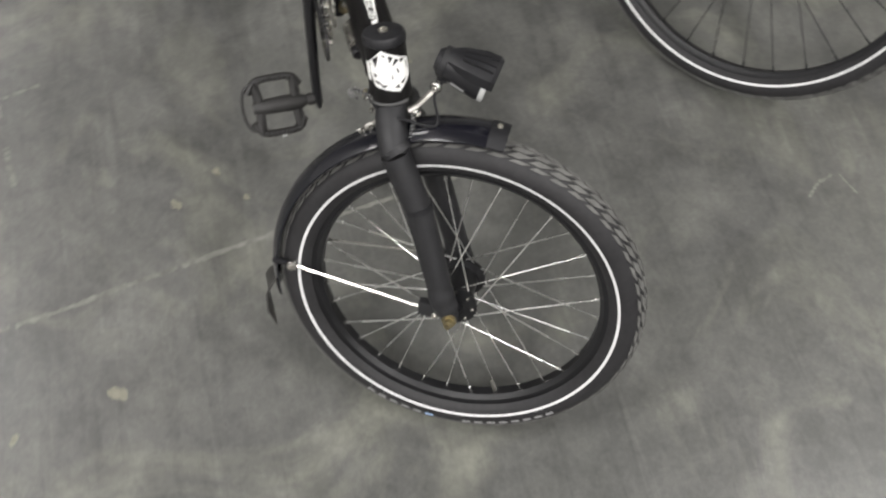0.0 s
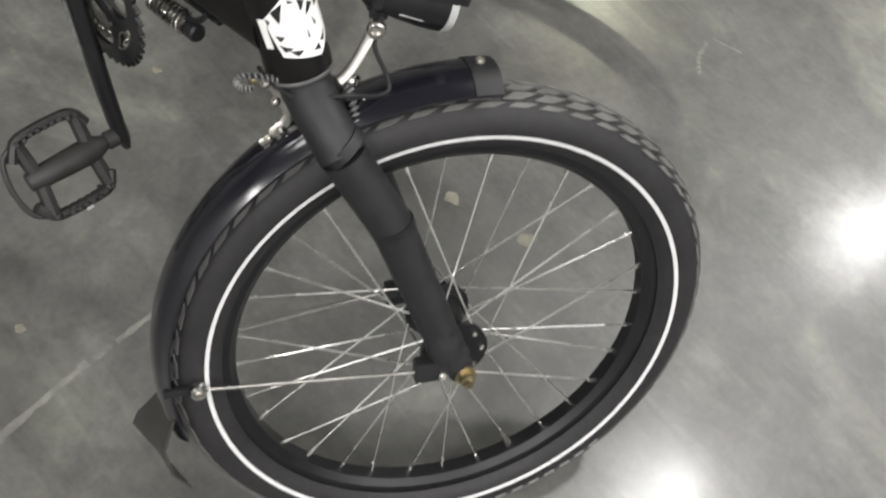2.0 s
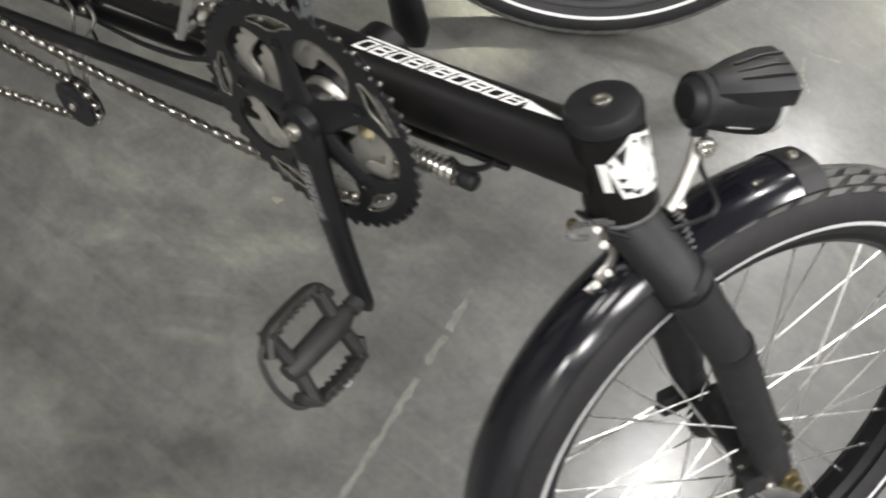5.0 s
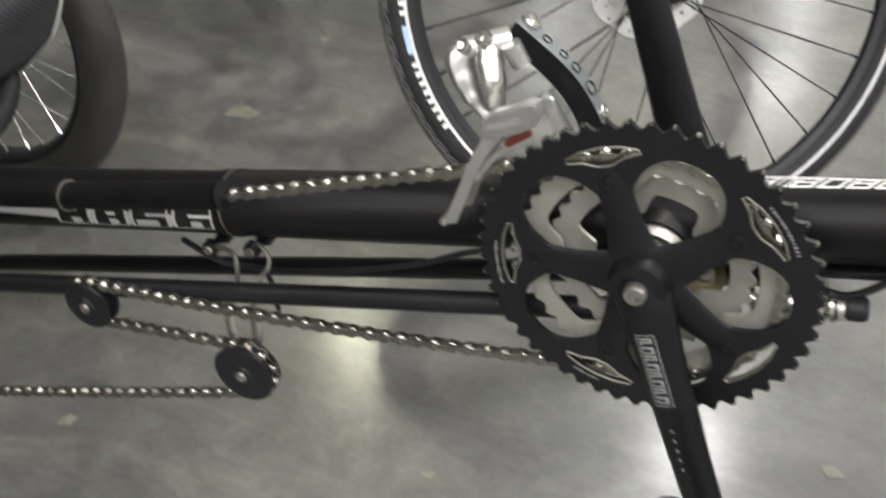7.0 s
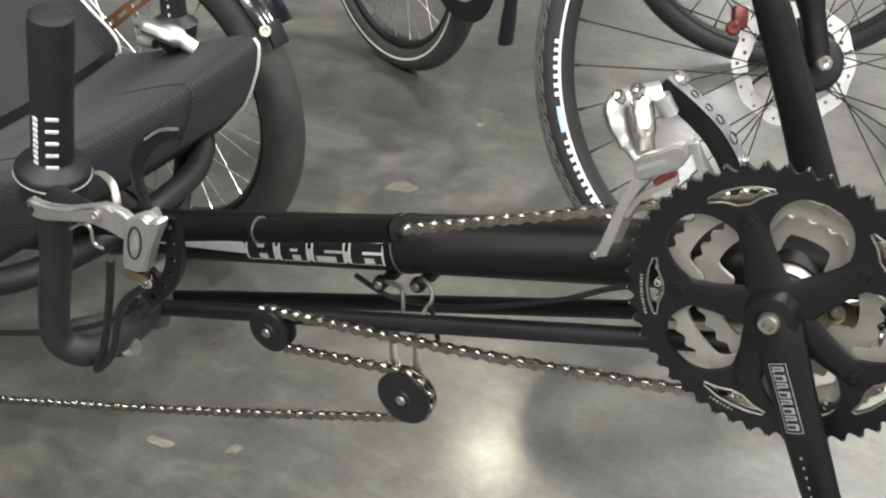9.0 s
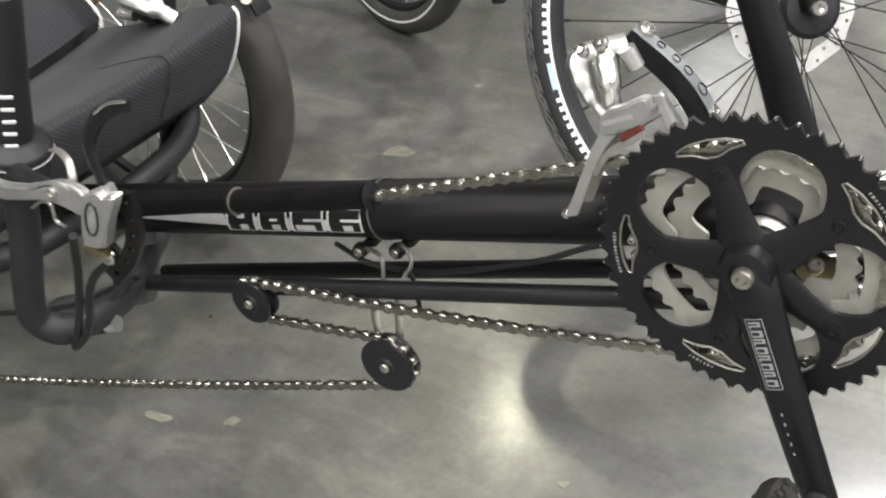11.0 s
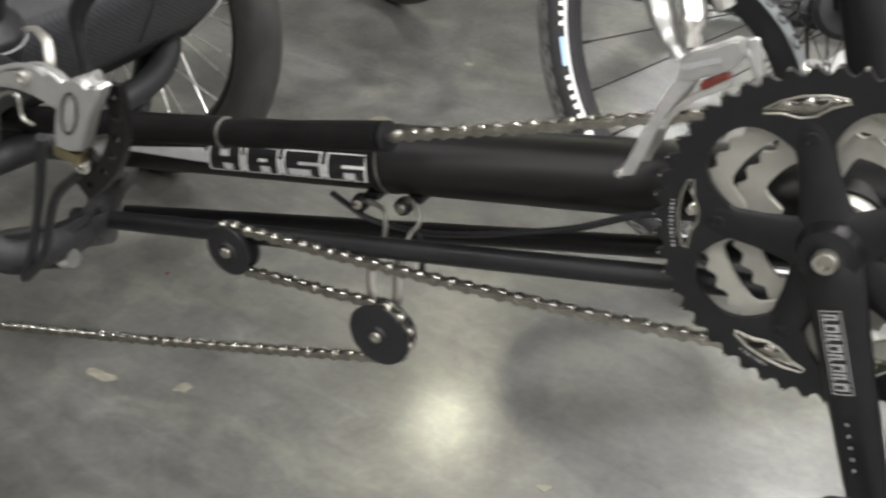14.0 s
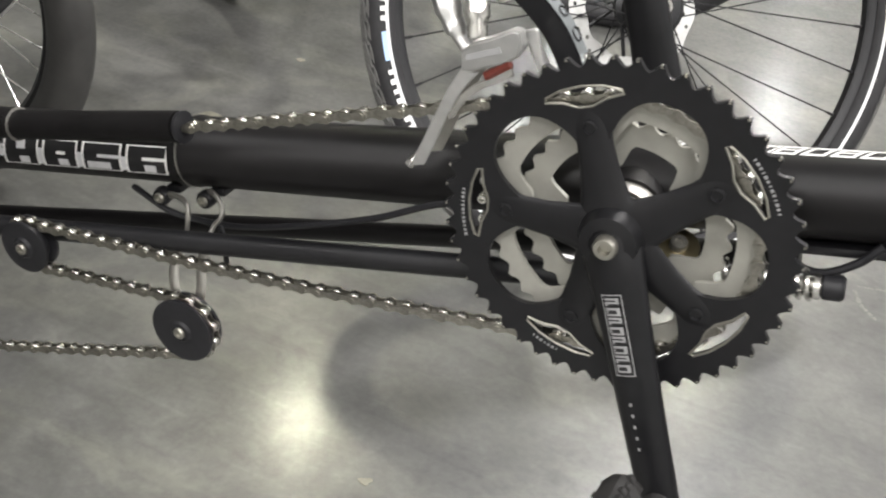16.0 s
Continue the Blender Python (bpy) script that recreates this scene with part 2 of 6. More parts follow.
def root(name, x, y, z, label, category, group=""):
    ob = new(name)
    ob.location = (x, y, z)
    ob.empty_display_size = 0.1
    return tagged(ob, label, category, group)


def part(name, bm, material, parent=None, label="", m=None, sharp=35.0):
    """Links a bmesh, given in world metres, as one mesh object, under a thing or a part if one is given."""
    if isinstance(bm, bmesh.types.BMesh):
        bmesh.ops.recalc_face_normals(bm, faces=bm.faces)
        me = bpy.data.meshes.new(name)
        bm.to_mesh(me)
        bm.free()
        me.materials.append(material)
        for f in me.polygons:
            f.use_smooth = True
        me.set_sharp_from_angle(angle=radians(sharp))
    else:
        me = bm
    ob = new(name, me)
    if m is not None:
        ob.matrix_basis = m
    if parent is not None:
        ob.parent = parent
        if parent.type == "EMPTY":
            ob.matrix_parent_inverse = Matrix.Translation(parent.location).inverted()
        else:
            ob.matrix_parent_inverse = parent.matrix_basis.inverted()
    if label:
        tagged(ob, label)
    return ob


def B():
    return bmesh.new()


def V(*a):
    return Vector(a[0] if len(a) == 1 else a)


def frame_to(direction, origin=(0, 0, 0), up=(0, 0, 1)):
    """A pose whose z axis points along direction."""
    z = Vector(direction).normalized()
    x = Vector(up).cross(z)
    if x.length < 1e-4:
        x = Vector((1, 0, 0)).cross(z)
        if x.length < 1e-4:
            x = Vector((0, 1, 0)).cross(z)
    x.normalize()
    y = z.cross(x)
    m = Matrix((x, y, z)).transposed().to_4x4()
    m.translation = origin
    return m


def axes(x, y, z, o):
    m = Matrix((Vector(x), Vector(y), Vector(z))).transposed().to_4x4()
    m.translation = o
    return m


def spline(pts, n=8):
    p = [Vector(q) for q in pts]
    p = [2 * p[0] - p[1]] + p + [2 * p[-1] - p[-2]]
    out = []
    for i in range(1, len(p) - 2):
        a, b, c, d = p[i - 1:i + 3]
        for k in range(n):
            t = k / n
            out.append(0.5 * (2 * b + (c - a) * t + (2 * a - 5 * b + 4 * c - d) * t * t + (3 * b - a - 3 * c + d) * t ** 3))
    return out + [p[-2]]


def tube(bm, pts, r, seg=12, caps=True, squash=1.0, up=(0, 0, 1)):
    """A round tube along points; r is one radius or one for each point."""
    p = [Vector(q) for q in pts]
    rr = list(r) if isinstance(r, (list, tuple)) else [r] * len(p)
    if len(rr) != len(p):
        rr = [rr[min(int(i * len(rr) / len(p)), len(rr) - 1)] for i in range(len(p))]
    rings, side = [], None
    for i, q in enumerate(p):
        d = (p[min(i + 1, len(p) - 1)] - p[max(i - 1, 0)]).normalized()
        if side is None:
            side = Vector(up).cross(d)
            if side.length < 1e-3:
                side = Vector((1, 0, 0)).cross(d)
        side = (side - d * side.dot(d)).normalized()
        o = d.cross(side)
        rings.append([bm.verts.new(q + (side * math.cos(a) + o * math.sin(a) * squash) * rr[i]) for a in (2 * math.pi * k / seg for k in range(seg))])
    for a, b in zip(rings, rings[1:]):
        for k in range(seg):
            bm.faces.new((a[k], a[(k + 1) % seg], b[(k + 1) % seg], b[k]))
    if caps:
        bm.faces.new(rings[0][::-1]), bm.faces.new(rings[-1])
    return bm


def lathe(bm, prof, m, seg=32, closed=False):
    """Turns a profile of (radius, height) about the pose's z axis."""
    rings = []
    for r, h in prof:
        if r < 1e-6:
            rings.append([bm.verts.new(m @ Vector((0, 0, h)))])
        else:
            rings.append([bm.verts.new(m @ Vector((r * math.cos(a), r * math.sin(a), h))) for a in (2 * math.pi * k / seg for k in range(seg))])
    pairs = list(zip(rings, rings[1:]))
    if closed:
        pairs.append((rings[-1], rings[0]))
    for a, b in pairs:
        for k in range(seg):
            q = [a[k % len(a)], a[(k + 1) % len(a)], b[(k + 1) % len(b)], b[k % len(b)]]
            q = [v for i, v in enumerate(q) if v not in q[:i]]
            if len(q) > 2:
                bm.faces.new(q)
    return bm


def box(bm, m, sx, sy, sz, bev=0.0, seg=2):
    r = bmesh.ops.create_cube(bm, size=1.0, matrix=m @ Matrix.Diagonal((sx, sy, sz, 1)))
    if bev > 0:
        e = list({e for v in r["verts"] for e in v.link_edges})
        bmesh.ops.bevel(bm, geom=e, offset=bev, segments=seg, affect="EDGES", profile=0.6)
    return bm


def plate(bm, loops, th, m, bev=0.0):
    """A flat plate, thick th along the pose's z, from an outline and the outlines of its holes."""
    edges = []
    for lp in loops:
        vs = [bm.verts.new(Vector((x, y, 0))) for x, y in lp]
        edges += [bm.edges.new((vs[i], vs[(i + 1) % len(vs)])) for i in range(len(vs))]
    fill = bmesh.ops.triangle_fill(bm, use_beauty=True, use_dissolve=False, edges=edges)
    faces = [f for f in fill["geom"] if isinstance(f, bmesh.types.BMFace)]
    for f in faces:
        if f.normal.z < 0:
            f.normal_flip()
    ext = bmesh.ops.extrude_face_region(bm, geom=faces)
    top = [v for v in ext["geom"] if isinstance(v, bmesh.types.BMVert)]
    bmesh.ops.translate(bm, verts=top, vec=(0, 0, th))
    allv = list({v for e in edges for v in e.verts} | set(top) | {v for f in faces if f.is_valid for v in f.verts})
    bmesh.ops.transform(bm, verts=allv, matrix=m)
    return bm


def ball(bm, c, r, seg=12):
    lathe(bm, [(0, -r)] + [(r * math.sin(a), -r * math.cos(a)) for a in (math.pi * k / 6 for k in range(1, 6))] + [(0, r)], Matrix.Translation(c), seg)
    return bm


def bolt(bm, c, direction, r, h):
    """A round bolt head with a socket."""
    m = frame_to(direction, c)
    lathe(bm, [(0, 0), (r, 0), (r, h * 0.7), (r * 0.85, h), (r * 0.5, h), (r * 0.42, h * 0.45), (0, h * 0.45)], m, 14)
    return bm


def wrap_patch(bm, o, d, ref, r, poly, n=6):
    """A thin skin on a tube: poly gives (along, angle in degrees) corners of a four-sided patch."""
    d = Vector(d).normalized()
    e1 = (Vector(ref) - d * Vector(ref).dot(d)).normalized()
    e2 = d.cross(e1)
    (a0, p0), (a1, p1), (a2, p2), (a3, p3) = poly
    grid = []
    for i in range(n + 1):
        row = []
        for j in range(n + 1):
            u, v = i / n, j / n
            s = (a0 * (1 - u) + a1 * u) * (1 - v) + (a3 * (1 - u) + a2 * u) * v
            ph = radians((p0 * (1 - u) + p1 * u) * (1 - v) + (p3 * (1 - u) + p2 * u) * v)
            row.append(bm.verts.new(Vector(o) + d * s + (e1 * math.cos(ph) + e2 * math.sin(ph)) * r))
        grid.append(row)
    for i in range(n):
        for j in range(n):
            bm.faces.new((grid[i][j], grid[i + 1][j], grid[i + 1][j + 1], grid[i][j + 1]))
    return bm


# ---- hall ----
HALL = (-16, 16, -12, 26, 9.0)


def slab(name, x0, x1, y0, y1, z0, z1, material, label, category):
    bm = box(B(), Matrix.Translation(((x0 + x1) / 2, (y0 + y1) / 2, (z0 + z1) / 2)), x1 - x0, y1 - y0, z1 - z0)
    return tagged(part(name, bm, material), label, category, "", "structure")


hx0, hx1, hy0, hy1, hz = HALL
slab("floor", hx0 - 0.3, hx1 + 0.3, hy0 - 0.3, hy1 + 0.3, -0.2, 0, FLOOR, "polished grey concrete hall floor with stains and scratches", "floor")
slab("ceiling", hx0 - 0.3, hx1 + 0.3, hy0 - 0.3, hy1 + 0.3, hz, hz + 0.2, CEIL, "plain grey ceiling of the hall", "ceiling")
slab("wall_south", hx0, hx1, hy0 - 0.3, hy0, 0, hz, WALL, "plain pale hall wall", "wall")
slab("wall_north", hx0, hx1, hy1, hy1 + 0.3, 0, hz, WALL, "plain pale hall wall", "wall")
slab("wall_west", hx0 - 0.3, hx0, hy0, hy1, 0, hz, WALL, "plain pale hall wall", "wall")
slab("wall_east", hx1, hx1 + 0.3, hy0, hy1, 0, hz, WALL, "plain pale hall wall", "wall")


def splash(x, y, r, name="paint_spot", label="small pale paint spot dried on the concrete floor", stretch=1.0, turn=0.0, seed=0, material=None):
    rnd = random.Random(seed)
    n = 18
    k = [0.45 + 1.1 * rnd.random() for _ in range(n)]
    pts = []
    for i in range(n):
        a = 2 * math.pi * i / n
        q = r * (2 * k[i] + k[i - 1] + k[(i + 1) % n]) / 4
        px, py = q * math.cos(a) * stretch, q * math.sin(a)
        c, s = math.cos(turn), math.sin(turn)
        pts.append((x + px * c - py * s, y + px * s + py * c))
    bm = plate(B(), [pts], 0.0006, Matrix.Translation((0, 0, 0.0002)))
    return tagged(part(name, bm, material or PALE), label, "paint spot", "paint spots on the floor")


def streak(pts, width, seed=0, label="faint pale line of dried filler across the concrete floor"):
    """A broken, uneven pale line that lies on the floor."""
    rnd = random.Random(seed)
    bm = B()
    p = spline([(*q, 0.0007) for q in pts], 14)
    left, right = [], []
    for i, q in enumerate(p):
        d = (p[min(i + 1, len(p) - 1)] - p[max(i - 1, 0)]).normalized()
        s = Vector((-d.y, d.x, 0))
        w = width * (0.45 + 0.55 * rnd.random())
        o = s * width * (rnd.random() - 0.5) * 0.25
        left.append(bm.verts.new(q + o + s * w / 2)), right.append(bm.verts.new(q + o - s * w / 2))
    for i in range(len(p) - 1):
        if rnd.random() > 0.07:
            bm.faces.new((left[i], right[i], right[i + 1], left[i + 1]))
    return tagged(part("floor_line", bm, FAINT), label, "floor line", "", "structure")

# ---- wheels ----


def flatten(bm):
    """Presses a tyre flat where it meets the floor."""
    for v in bm.verts:
        v.co.z = max(v.co.z, 0.0006)
    return bm


def wheel(parent, name, m, rc, rt, rim_in, stripe_r=0.0, stripe_d=0.018, spokes=32, hub_r=0.026, hub_w=0.058, tread=46, blocks=True, label="", spoke_mat=None, rim_mat=None, detail=96, hub_bolts=False, tyre_mat=None):
    """A spoked wheel in a pose whose y axis is the axle and whose -y side is the right face: the rim is the part, the rest hangs under it."""
    mz = m @ pose(0, 0, 0, 90, 0, 0)          # z axis now points to the right face
    ro = rc - rt * 0.55
    w = rt * 0.55
    bm = lathe(B(), [(rim_in, -w * 0.55), (rim_in, w * 0.55), (rim_in + 0.006, w * 0.95), (ro, w), (ro + 0.003, w), (ro + 0.003, w * 0.8), (ro + 0.003, -w * 0.8), (ro + 0.003, -w), (ro, -w), (rim_in + 0.006, -w * 0.95)], mz, detail, True)
    rim = part(name, bm, rim_mat or SATIN, parent, label)
    bm = B()
    prof = []
    for k in range(19):
        a = radians(-143 + 286 * k / 18)
        prof.append((rc + rt * math.cos(a), rt * math.sin(a)))
    lathe(bm, prof, mz, detail)
    flatten(bm)
    part("tyre", bm, tyre_mat or RUBBER, rim, "black rubber tyre with worn tread")
    if blocks:
        bm = B()
        for i in range(tread):
            a0 = 2 * math.pi * i / tread
            step = 2 * math.pi / tread
            for side in (-1, 1):
                for (f0, f1, lean, h) in ((1.5, 16.0, 0.6, 0.0024), (19.5, 35, 0.8, 0.0022), (39, 48, 0.5, 0.0012)):
                    vs = []
                    for hh in (-0.001, h):
                        for (t, ph) in ((0.08, f0), (0.80, f0), (0.76 + lean * 0.6, f1), (0.16 + lean * 0.6, f1)):
                            q = radians(ph) * side
                            r = rt + hh
                            th = a0 + step * (t + (0.5 if side > 0 else 0))
                            vs.append(bm.verts.new(mz @ Vector(((rc + r * math.cos(q)) * math.cos(th), (rc + r * math.cos(q)) * math.sin(th), r * math.sin(q)))))
                    bm.faces.new(vs[4:])
                    for k in range(4):
                        bm.faces.new((vs[k], vs[(k + 1) % 4], vs[4 + (k + 1) % 4], vs[4 + k]))
        flatten(bm)
        part("tread", bm, TREAD, rim, "dusty grey tread blocks", sharp=20)
    if stripe_r:
        bm = B()
        prof = []
        ac = math.acos(max(-1, min(1, (stripe_r - rc) / rt)))
        for k in range(4):
            a = ac + 0.0038 / rt * (k / 3 - 0.5)
            prof.append((rc + (rt + 0.0006) * math.cos(a), (rt + 0.0006) * math.sin(a)))
        lathe(bm, prof, mz, detail)
        part("reflective_stripe", bm, REFLEX, rim, "white reflective stripe")
    hm = mz
    bm = lathe(B(), [(0.006, -hub_w * 0.75), (0.011, -hub_w * 0.75), (0.012, -hub_w * 0.55), (hub_r, -hub_w * 0.52), (hub_r, -hub_w * 0.43), (hub_r * 0.7, -hub_w * 0.38), (hub_r * 0.66, hub_w * 0.38), (hub_r, hub_w * 0.43), (hub_r, hub_w * 0.52), (0.012, hub_w * 0.55), (0.011, hub_w * 0.75), (0.006, hub_w * 0.75)], hm, 28)
    part("hub", bm, ANOD, rim, "black hub")
    if hub_bolts:
        for k in range(8):
            a = 2 * math.pi * k / 8
            bm = bolt(B(), hm @ Vector((hub_r * 0.8 * math.cos(a), hub_r * 0.8 * math.sin(a), hub_w * 0.515)), hm.to_3x3() @ Vector((0, 0, 1)), 0.0026, 0.003)
            part("hub_bolt", bm, STEEL, rim)
    per = spokes // 4
    for kind in range(4):
        side = 1 if kind % 2 else -1
        lean = radians(52 if kind in (0, 3) else -52)
        b0 = Vector((hub_r * 0.88 * math.cos(lean), hub_r * 0.88 * math.sin(lean), side * hub_w * 0.47))
        b1 = Vector((rim_in + 0.001, 0, side * 0.002))
        bm = tube(B(), [b0, b1], 0.00092, 6, False)
        tube(bm, [b1 + (b0 - b1).normalized() * 0.011, b1], [0.0017, 0.0022], 6, True)
        me = part("spoke", bm, spoke_mat or SPOKE, rim)
        me.matrix_basis = mz @ pose(0, 0, 0, 0, 0, 360 * kind / spokes + 0.7)
        for i in range(1, per):
            part("spoke", me.data, None, rim, "", mz @ pose(0, 0, 0, 0, 0, 360 * (i * 4 + kind) / spokes + 0.7))
    return rim


# ---- recumbent trike ----
WC = V(0.3842, 0.0552, 0.2342)
WN, WF = V(0.8258, -0.4160, 0.3807).normalized(), V(0.4499, 0.8931, 0).normalized()
WU = WF.cross(-WN).normalized()
WM = axes(WF, -WN, WU, WC)


def W(f, u, d):
    """A place by the steered front wheel: ahead, up and to its right side."""
    return WC + WF * f + WU * u + WN * d


trike = root("recumbent_trike", -0.3, 0, 0, "black recumbent trike with mesh seat and turned front wheel", "tricycle")

BD = V(1, 0, 0.30).normalized()            # along the boom


def boom_at(x, y=0.0, dz=0.0):
    return V(x, y, 0.456 + 0.30 * x + dz)


bm = tube(B(), [boom_at(-0.86), boom_at(-0.31)], 0.0245, 28)
part("rear_frame_tube", bm, GLOSS, trike, "gloss black main frame tube")
bm = tube(B(), [boom_at(-0.325), boom_at(-0.312), boom_at(-0.311), boom_at(0.209)], [0.0262, 0.0262, 0.0255, 0.0255], 28)
boom = part("boom", bm, GLOSS, trike, "gloss black boom tube")

# head tube, cap and badge
HD = V(0.424, 0, -0.906).normalized()
HC = V(0.192, 0.002, 0.5625)
m = frame_to(-HD, HC)
bm = lathe(B(), [(0.020, -0.083), (0.0256, -0.083), (0.0256, -0.071), (0.0252, -0.069), (0.0252, -0.012), (0.022, -0.010)], m, 36)
head = part("head_tube", bm, GLOSS, trike, "gloss black head tube")
bm = lathe(B(), [(0.0235, -0.012), (0.0262, -0.010), (0.0264, -0.003), (0.0245, 0.001), (0.021, 0.0022), (0.007, 0.0026), (0, 0.0026)], m, 36)
cap = part("headset_cap", bm, PLASTIC, trike, "round black headset cap")
bolt_bm = bolt(B(), HC - HD * 0.0024, -HD, 0.0062, 0.0024)
part("cap_bolt", bolt_bm, BOLTS, cap, "dull bolt")
ref = V(1, -0.12, 0)


FRONT = -2.0     # degrees round the head tube at which the badge is centred


def skin(bm, corners, r, n=4):
    wrap_patch(bm, HC + HD * 0.052, HD, ref, r, [((a_ + 0.04) * 0.85 - 0.0470, FRONT - p_) for a_, p_ in corners], n)


bm = B()
skin(bm, ((-0.032, -14), (-0.010, 68), (0.0155, 70), (0.002, -14)), 0.0257, 8)
skin(bm, ((0.002, -14), (0.0155, 70), (0.034, 25), (0.024, -42)), 0.0257, 8)
skin(bm, ((-0.032, -14), (0.002, -14), (0.024, -42), (-0.0115, -60)), 0.0257, 8)
bad = part("badge", bm, WHITE, head, "white shield badge with black facets")
bm = B()
skin(bm, ((-0.012, -72), (-0.012, -58), (0.016, -54), (0.016, -68)), 0.02575, 4)
part("tab", bm, WHITE, bad)
for (a0, p0), (a1, p1), (a2, p2) in (((-0.027, -14), (-0.022, -2), (-0.023, -14)), ((-0.018, -44), (-0.025, -22), (-0.006, -34)), ((-0.013, -56), (-0.010, -48), (-0.005, -54)), ((-0.024, 2), (-0.020, 16), (-0.012, 4)),
                                     ((-0.018, 20), (-0.014, 32), (-0.006, 10)), ((-0.016, 36), (-0.012, 52), (-0.009, 34)), ((-0.010, 54), (-0.006, 60), (0.008, 55)), ((0.003, -46), (0.006, -30), (0.010, -40)),
                                     ((0.012, -44), (0.020, -36), (0.018, -22)), ((0.019, -30), (0.026, -18), (0.022, -6)), ((0.003, 8), (0.012, 11), (0.014, 6)), ((0.022, 24), (0.029, 26), (0.026, 10)), ((0.016, 50), (0.024, 38), (0.021, 28)), ((-0.004, 22), (0.004, 30), (0.006, 24))):
    bm = B()
    skin(bm, ((a0, p0), (a1, p1), (a2, p2), (a2, p2 + 0.6)), 0.02585, 2)
    part("facet", bm, BLACKV, bad)

# boom decals: plain shapes in the colours of the lettering
bm = B()
side = V(0, -1, 0)


def on_boom(bm, x0, x1, p0, p1, r, slant=0.0, n=5, x_ref=-0.5):
    k = BD.length / BD.x
    wrap_patch(bm, boom_at(0), BD, side, r, ((x0 * k, p0), (x1 * k, p0), (x1 * k + slant, p1), (x0 * k + slant, p1)), n)


sgn = 1 if (BD.cross(side)).z < 0 else -1   # +1: angles grow downwards


def A(deg):
    return -deg * sgn


# tapered flash and five pale blocks with dark strokes
bm = B()
k = 1 / BD.x
wrap_patch(bm, boom_at(0), BD, side, 0.0249, ((-0.592 * k, A(8)), (-0.48 * k, A(20)), (-0.475 * k, A(-10)), (-0.592 * k, A(6))), 6)
decal = part("decal", bm, SILVERV, trike, "silver tapered flash and blocks on the frame tube")
bm = B()
wrap_patch(bm, boom_at(0), BD, side, 0.02486, ((-0.480 * k, A(14)), (-0.35 * k, A(6)), (-0.35 * k, A(-20)), (-0.46 * k, A(-21))), 8)
part("decal_ground", bm, SILVERV, decal)
for i, (x0, x1) in enumerate(((-0.475, -0.441), (-0.437, -0.404), (-0.400, -0.364), (-0.360, -0.324))):
    bm = B()
    on_boom(bm, x0, x1, A(28), A(-24), 0.02495, -0.005)
    part("outline", bm, WHITE, decal)
    bm = B()
    w = x1 - x0
    on_boom(bm, x0 + w * 0.055, x1 - w * 0.055, A(26), A(-22), 0.02505, -0.0046)
    part("dark_block", bm, BLACKV, decal)
    bm = B()
    on_boom(bm, x0 + w * 0.36, x0 + w * (0.62 if i < 2 else 0.95), A(8 if i else 24), A(2 if i else 8), 0.02515, -0.0008, 3)
    part("notch", bm, WHITE if i % 2 else SILVERV, decal)
    bm = B()
    on_boom(bm, x0 + w * (0.36 if i != 2 else 0.05), x0 + w * 0.64, A(-6), A(-20), 0.02515, -0.001, 3)
    part("notch", bm, SILVERV, decal)
# white blocks along the top of the boom
bm = B()
wrap_patch(bm, boom_at(0), BD, side, 0.0259, ((0.005 * k, A(122)), (0.150 * k, A(98)), (0.157 * k, A(94)), (0.005 * k, A(114))), 10)
decal2 = part("decal", bm, WHITE, boom, "row of white blocks along the top of the boom")
x = 0.010
for i in range(10):
    w = 0.0150 if i not in (4,) else 0.008
    t0, t1 = A(107 - i * 0.9), A(79)
    lean = -0.007
    for a, b in ((0.0, 0.15), (0.68, 0.83)):
        bm = B()
        on_boom(bm, x + w * a, x + w * b, t0, t1, 0.0259, lean, 4)
        part("stroke", bm, WHITE, decal2)
    for p0, p1, e in ((0.0, 0.16, 0), (0.84, 1.0, 1), (0.42, 0.56, 0)) if i % 2 else ((0.0, 0.16, 0), (0.84, 1.0, 1)):
        bm = B()
        on_boom(bm, x + lean * p0, x + lean * p0 + w * 0.83, t0 + (t1 - t0) * p0, t0 + (t1 - t0) * p1, 0.0259, lean * (p1 - p0), 3)
        part("stroke", bm, WHITE, decal2)
    x += w
bm = B()
wrap_patch(bm, boom_at(0), BD, side, 0.0259, ((0.150 * k, A(97)), (0.178 * k, A(84)), (0.178 * k, A(83)), (0.150 * k, A(80))), 4)
part("block", bm, WHITE, decal2)

# boom clamp collar seam, cable stop, chain tube
bm = tube(B(), [boom_at(-0.318), boom_at(-0.3165)], 0.0268, 28)
part("clamp_edge", bm, DULL, boom)
GE = V(-0.287, -0.061, 0.417)
bm = B()
ct = spline([V(-0.86, -0.045, 0.235), V(-0.6, -0.050, 0.312), V(-0.43, -0.055, 0.366), GE + V(-0.004, 0, -0.001)], 6)
tube(bm, ct, 0.0105, 16)
chain_tube = part("chain_tube", bm, TUBEM, trike, "black plastic chain tube")
bm = tube(B(), [V(-0.4365, -0.055, 0.3642), V(-0.4358, -0.055, 0.3644), V(-0.4322, -0.055, 0.3653), V(-0.4315, -0.055, 0.3655)], [0.0112, 0.0120, 0.0120, 0.0112], 18)
part("collar", bm, GLOSS, chain_tube)
bm = tube(B(), [V(-0.4320, -0.055, 0.3653), V(-0.4312, -0.055, 0.3655)], 0.0123, 18)
part("collar_edge", bm, DULL, chain_tube)
part("tube_lip", tube(B(), [GE + V(-0.0022, 0, -0.0007), GE], 0.0109, 18), PLASTIC, chain_tube)
bm = tube(B(), [V(-0.5920, -0.0665, 0.2314), V(0.0200, -0.0298, 0.4075)], 0.0080, 16)
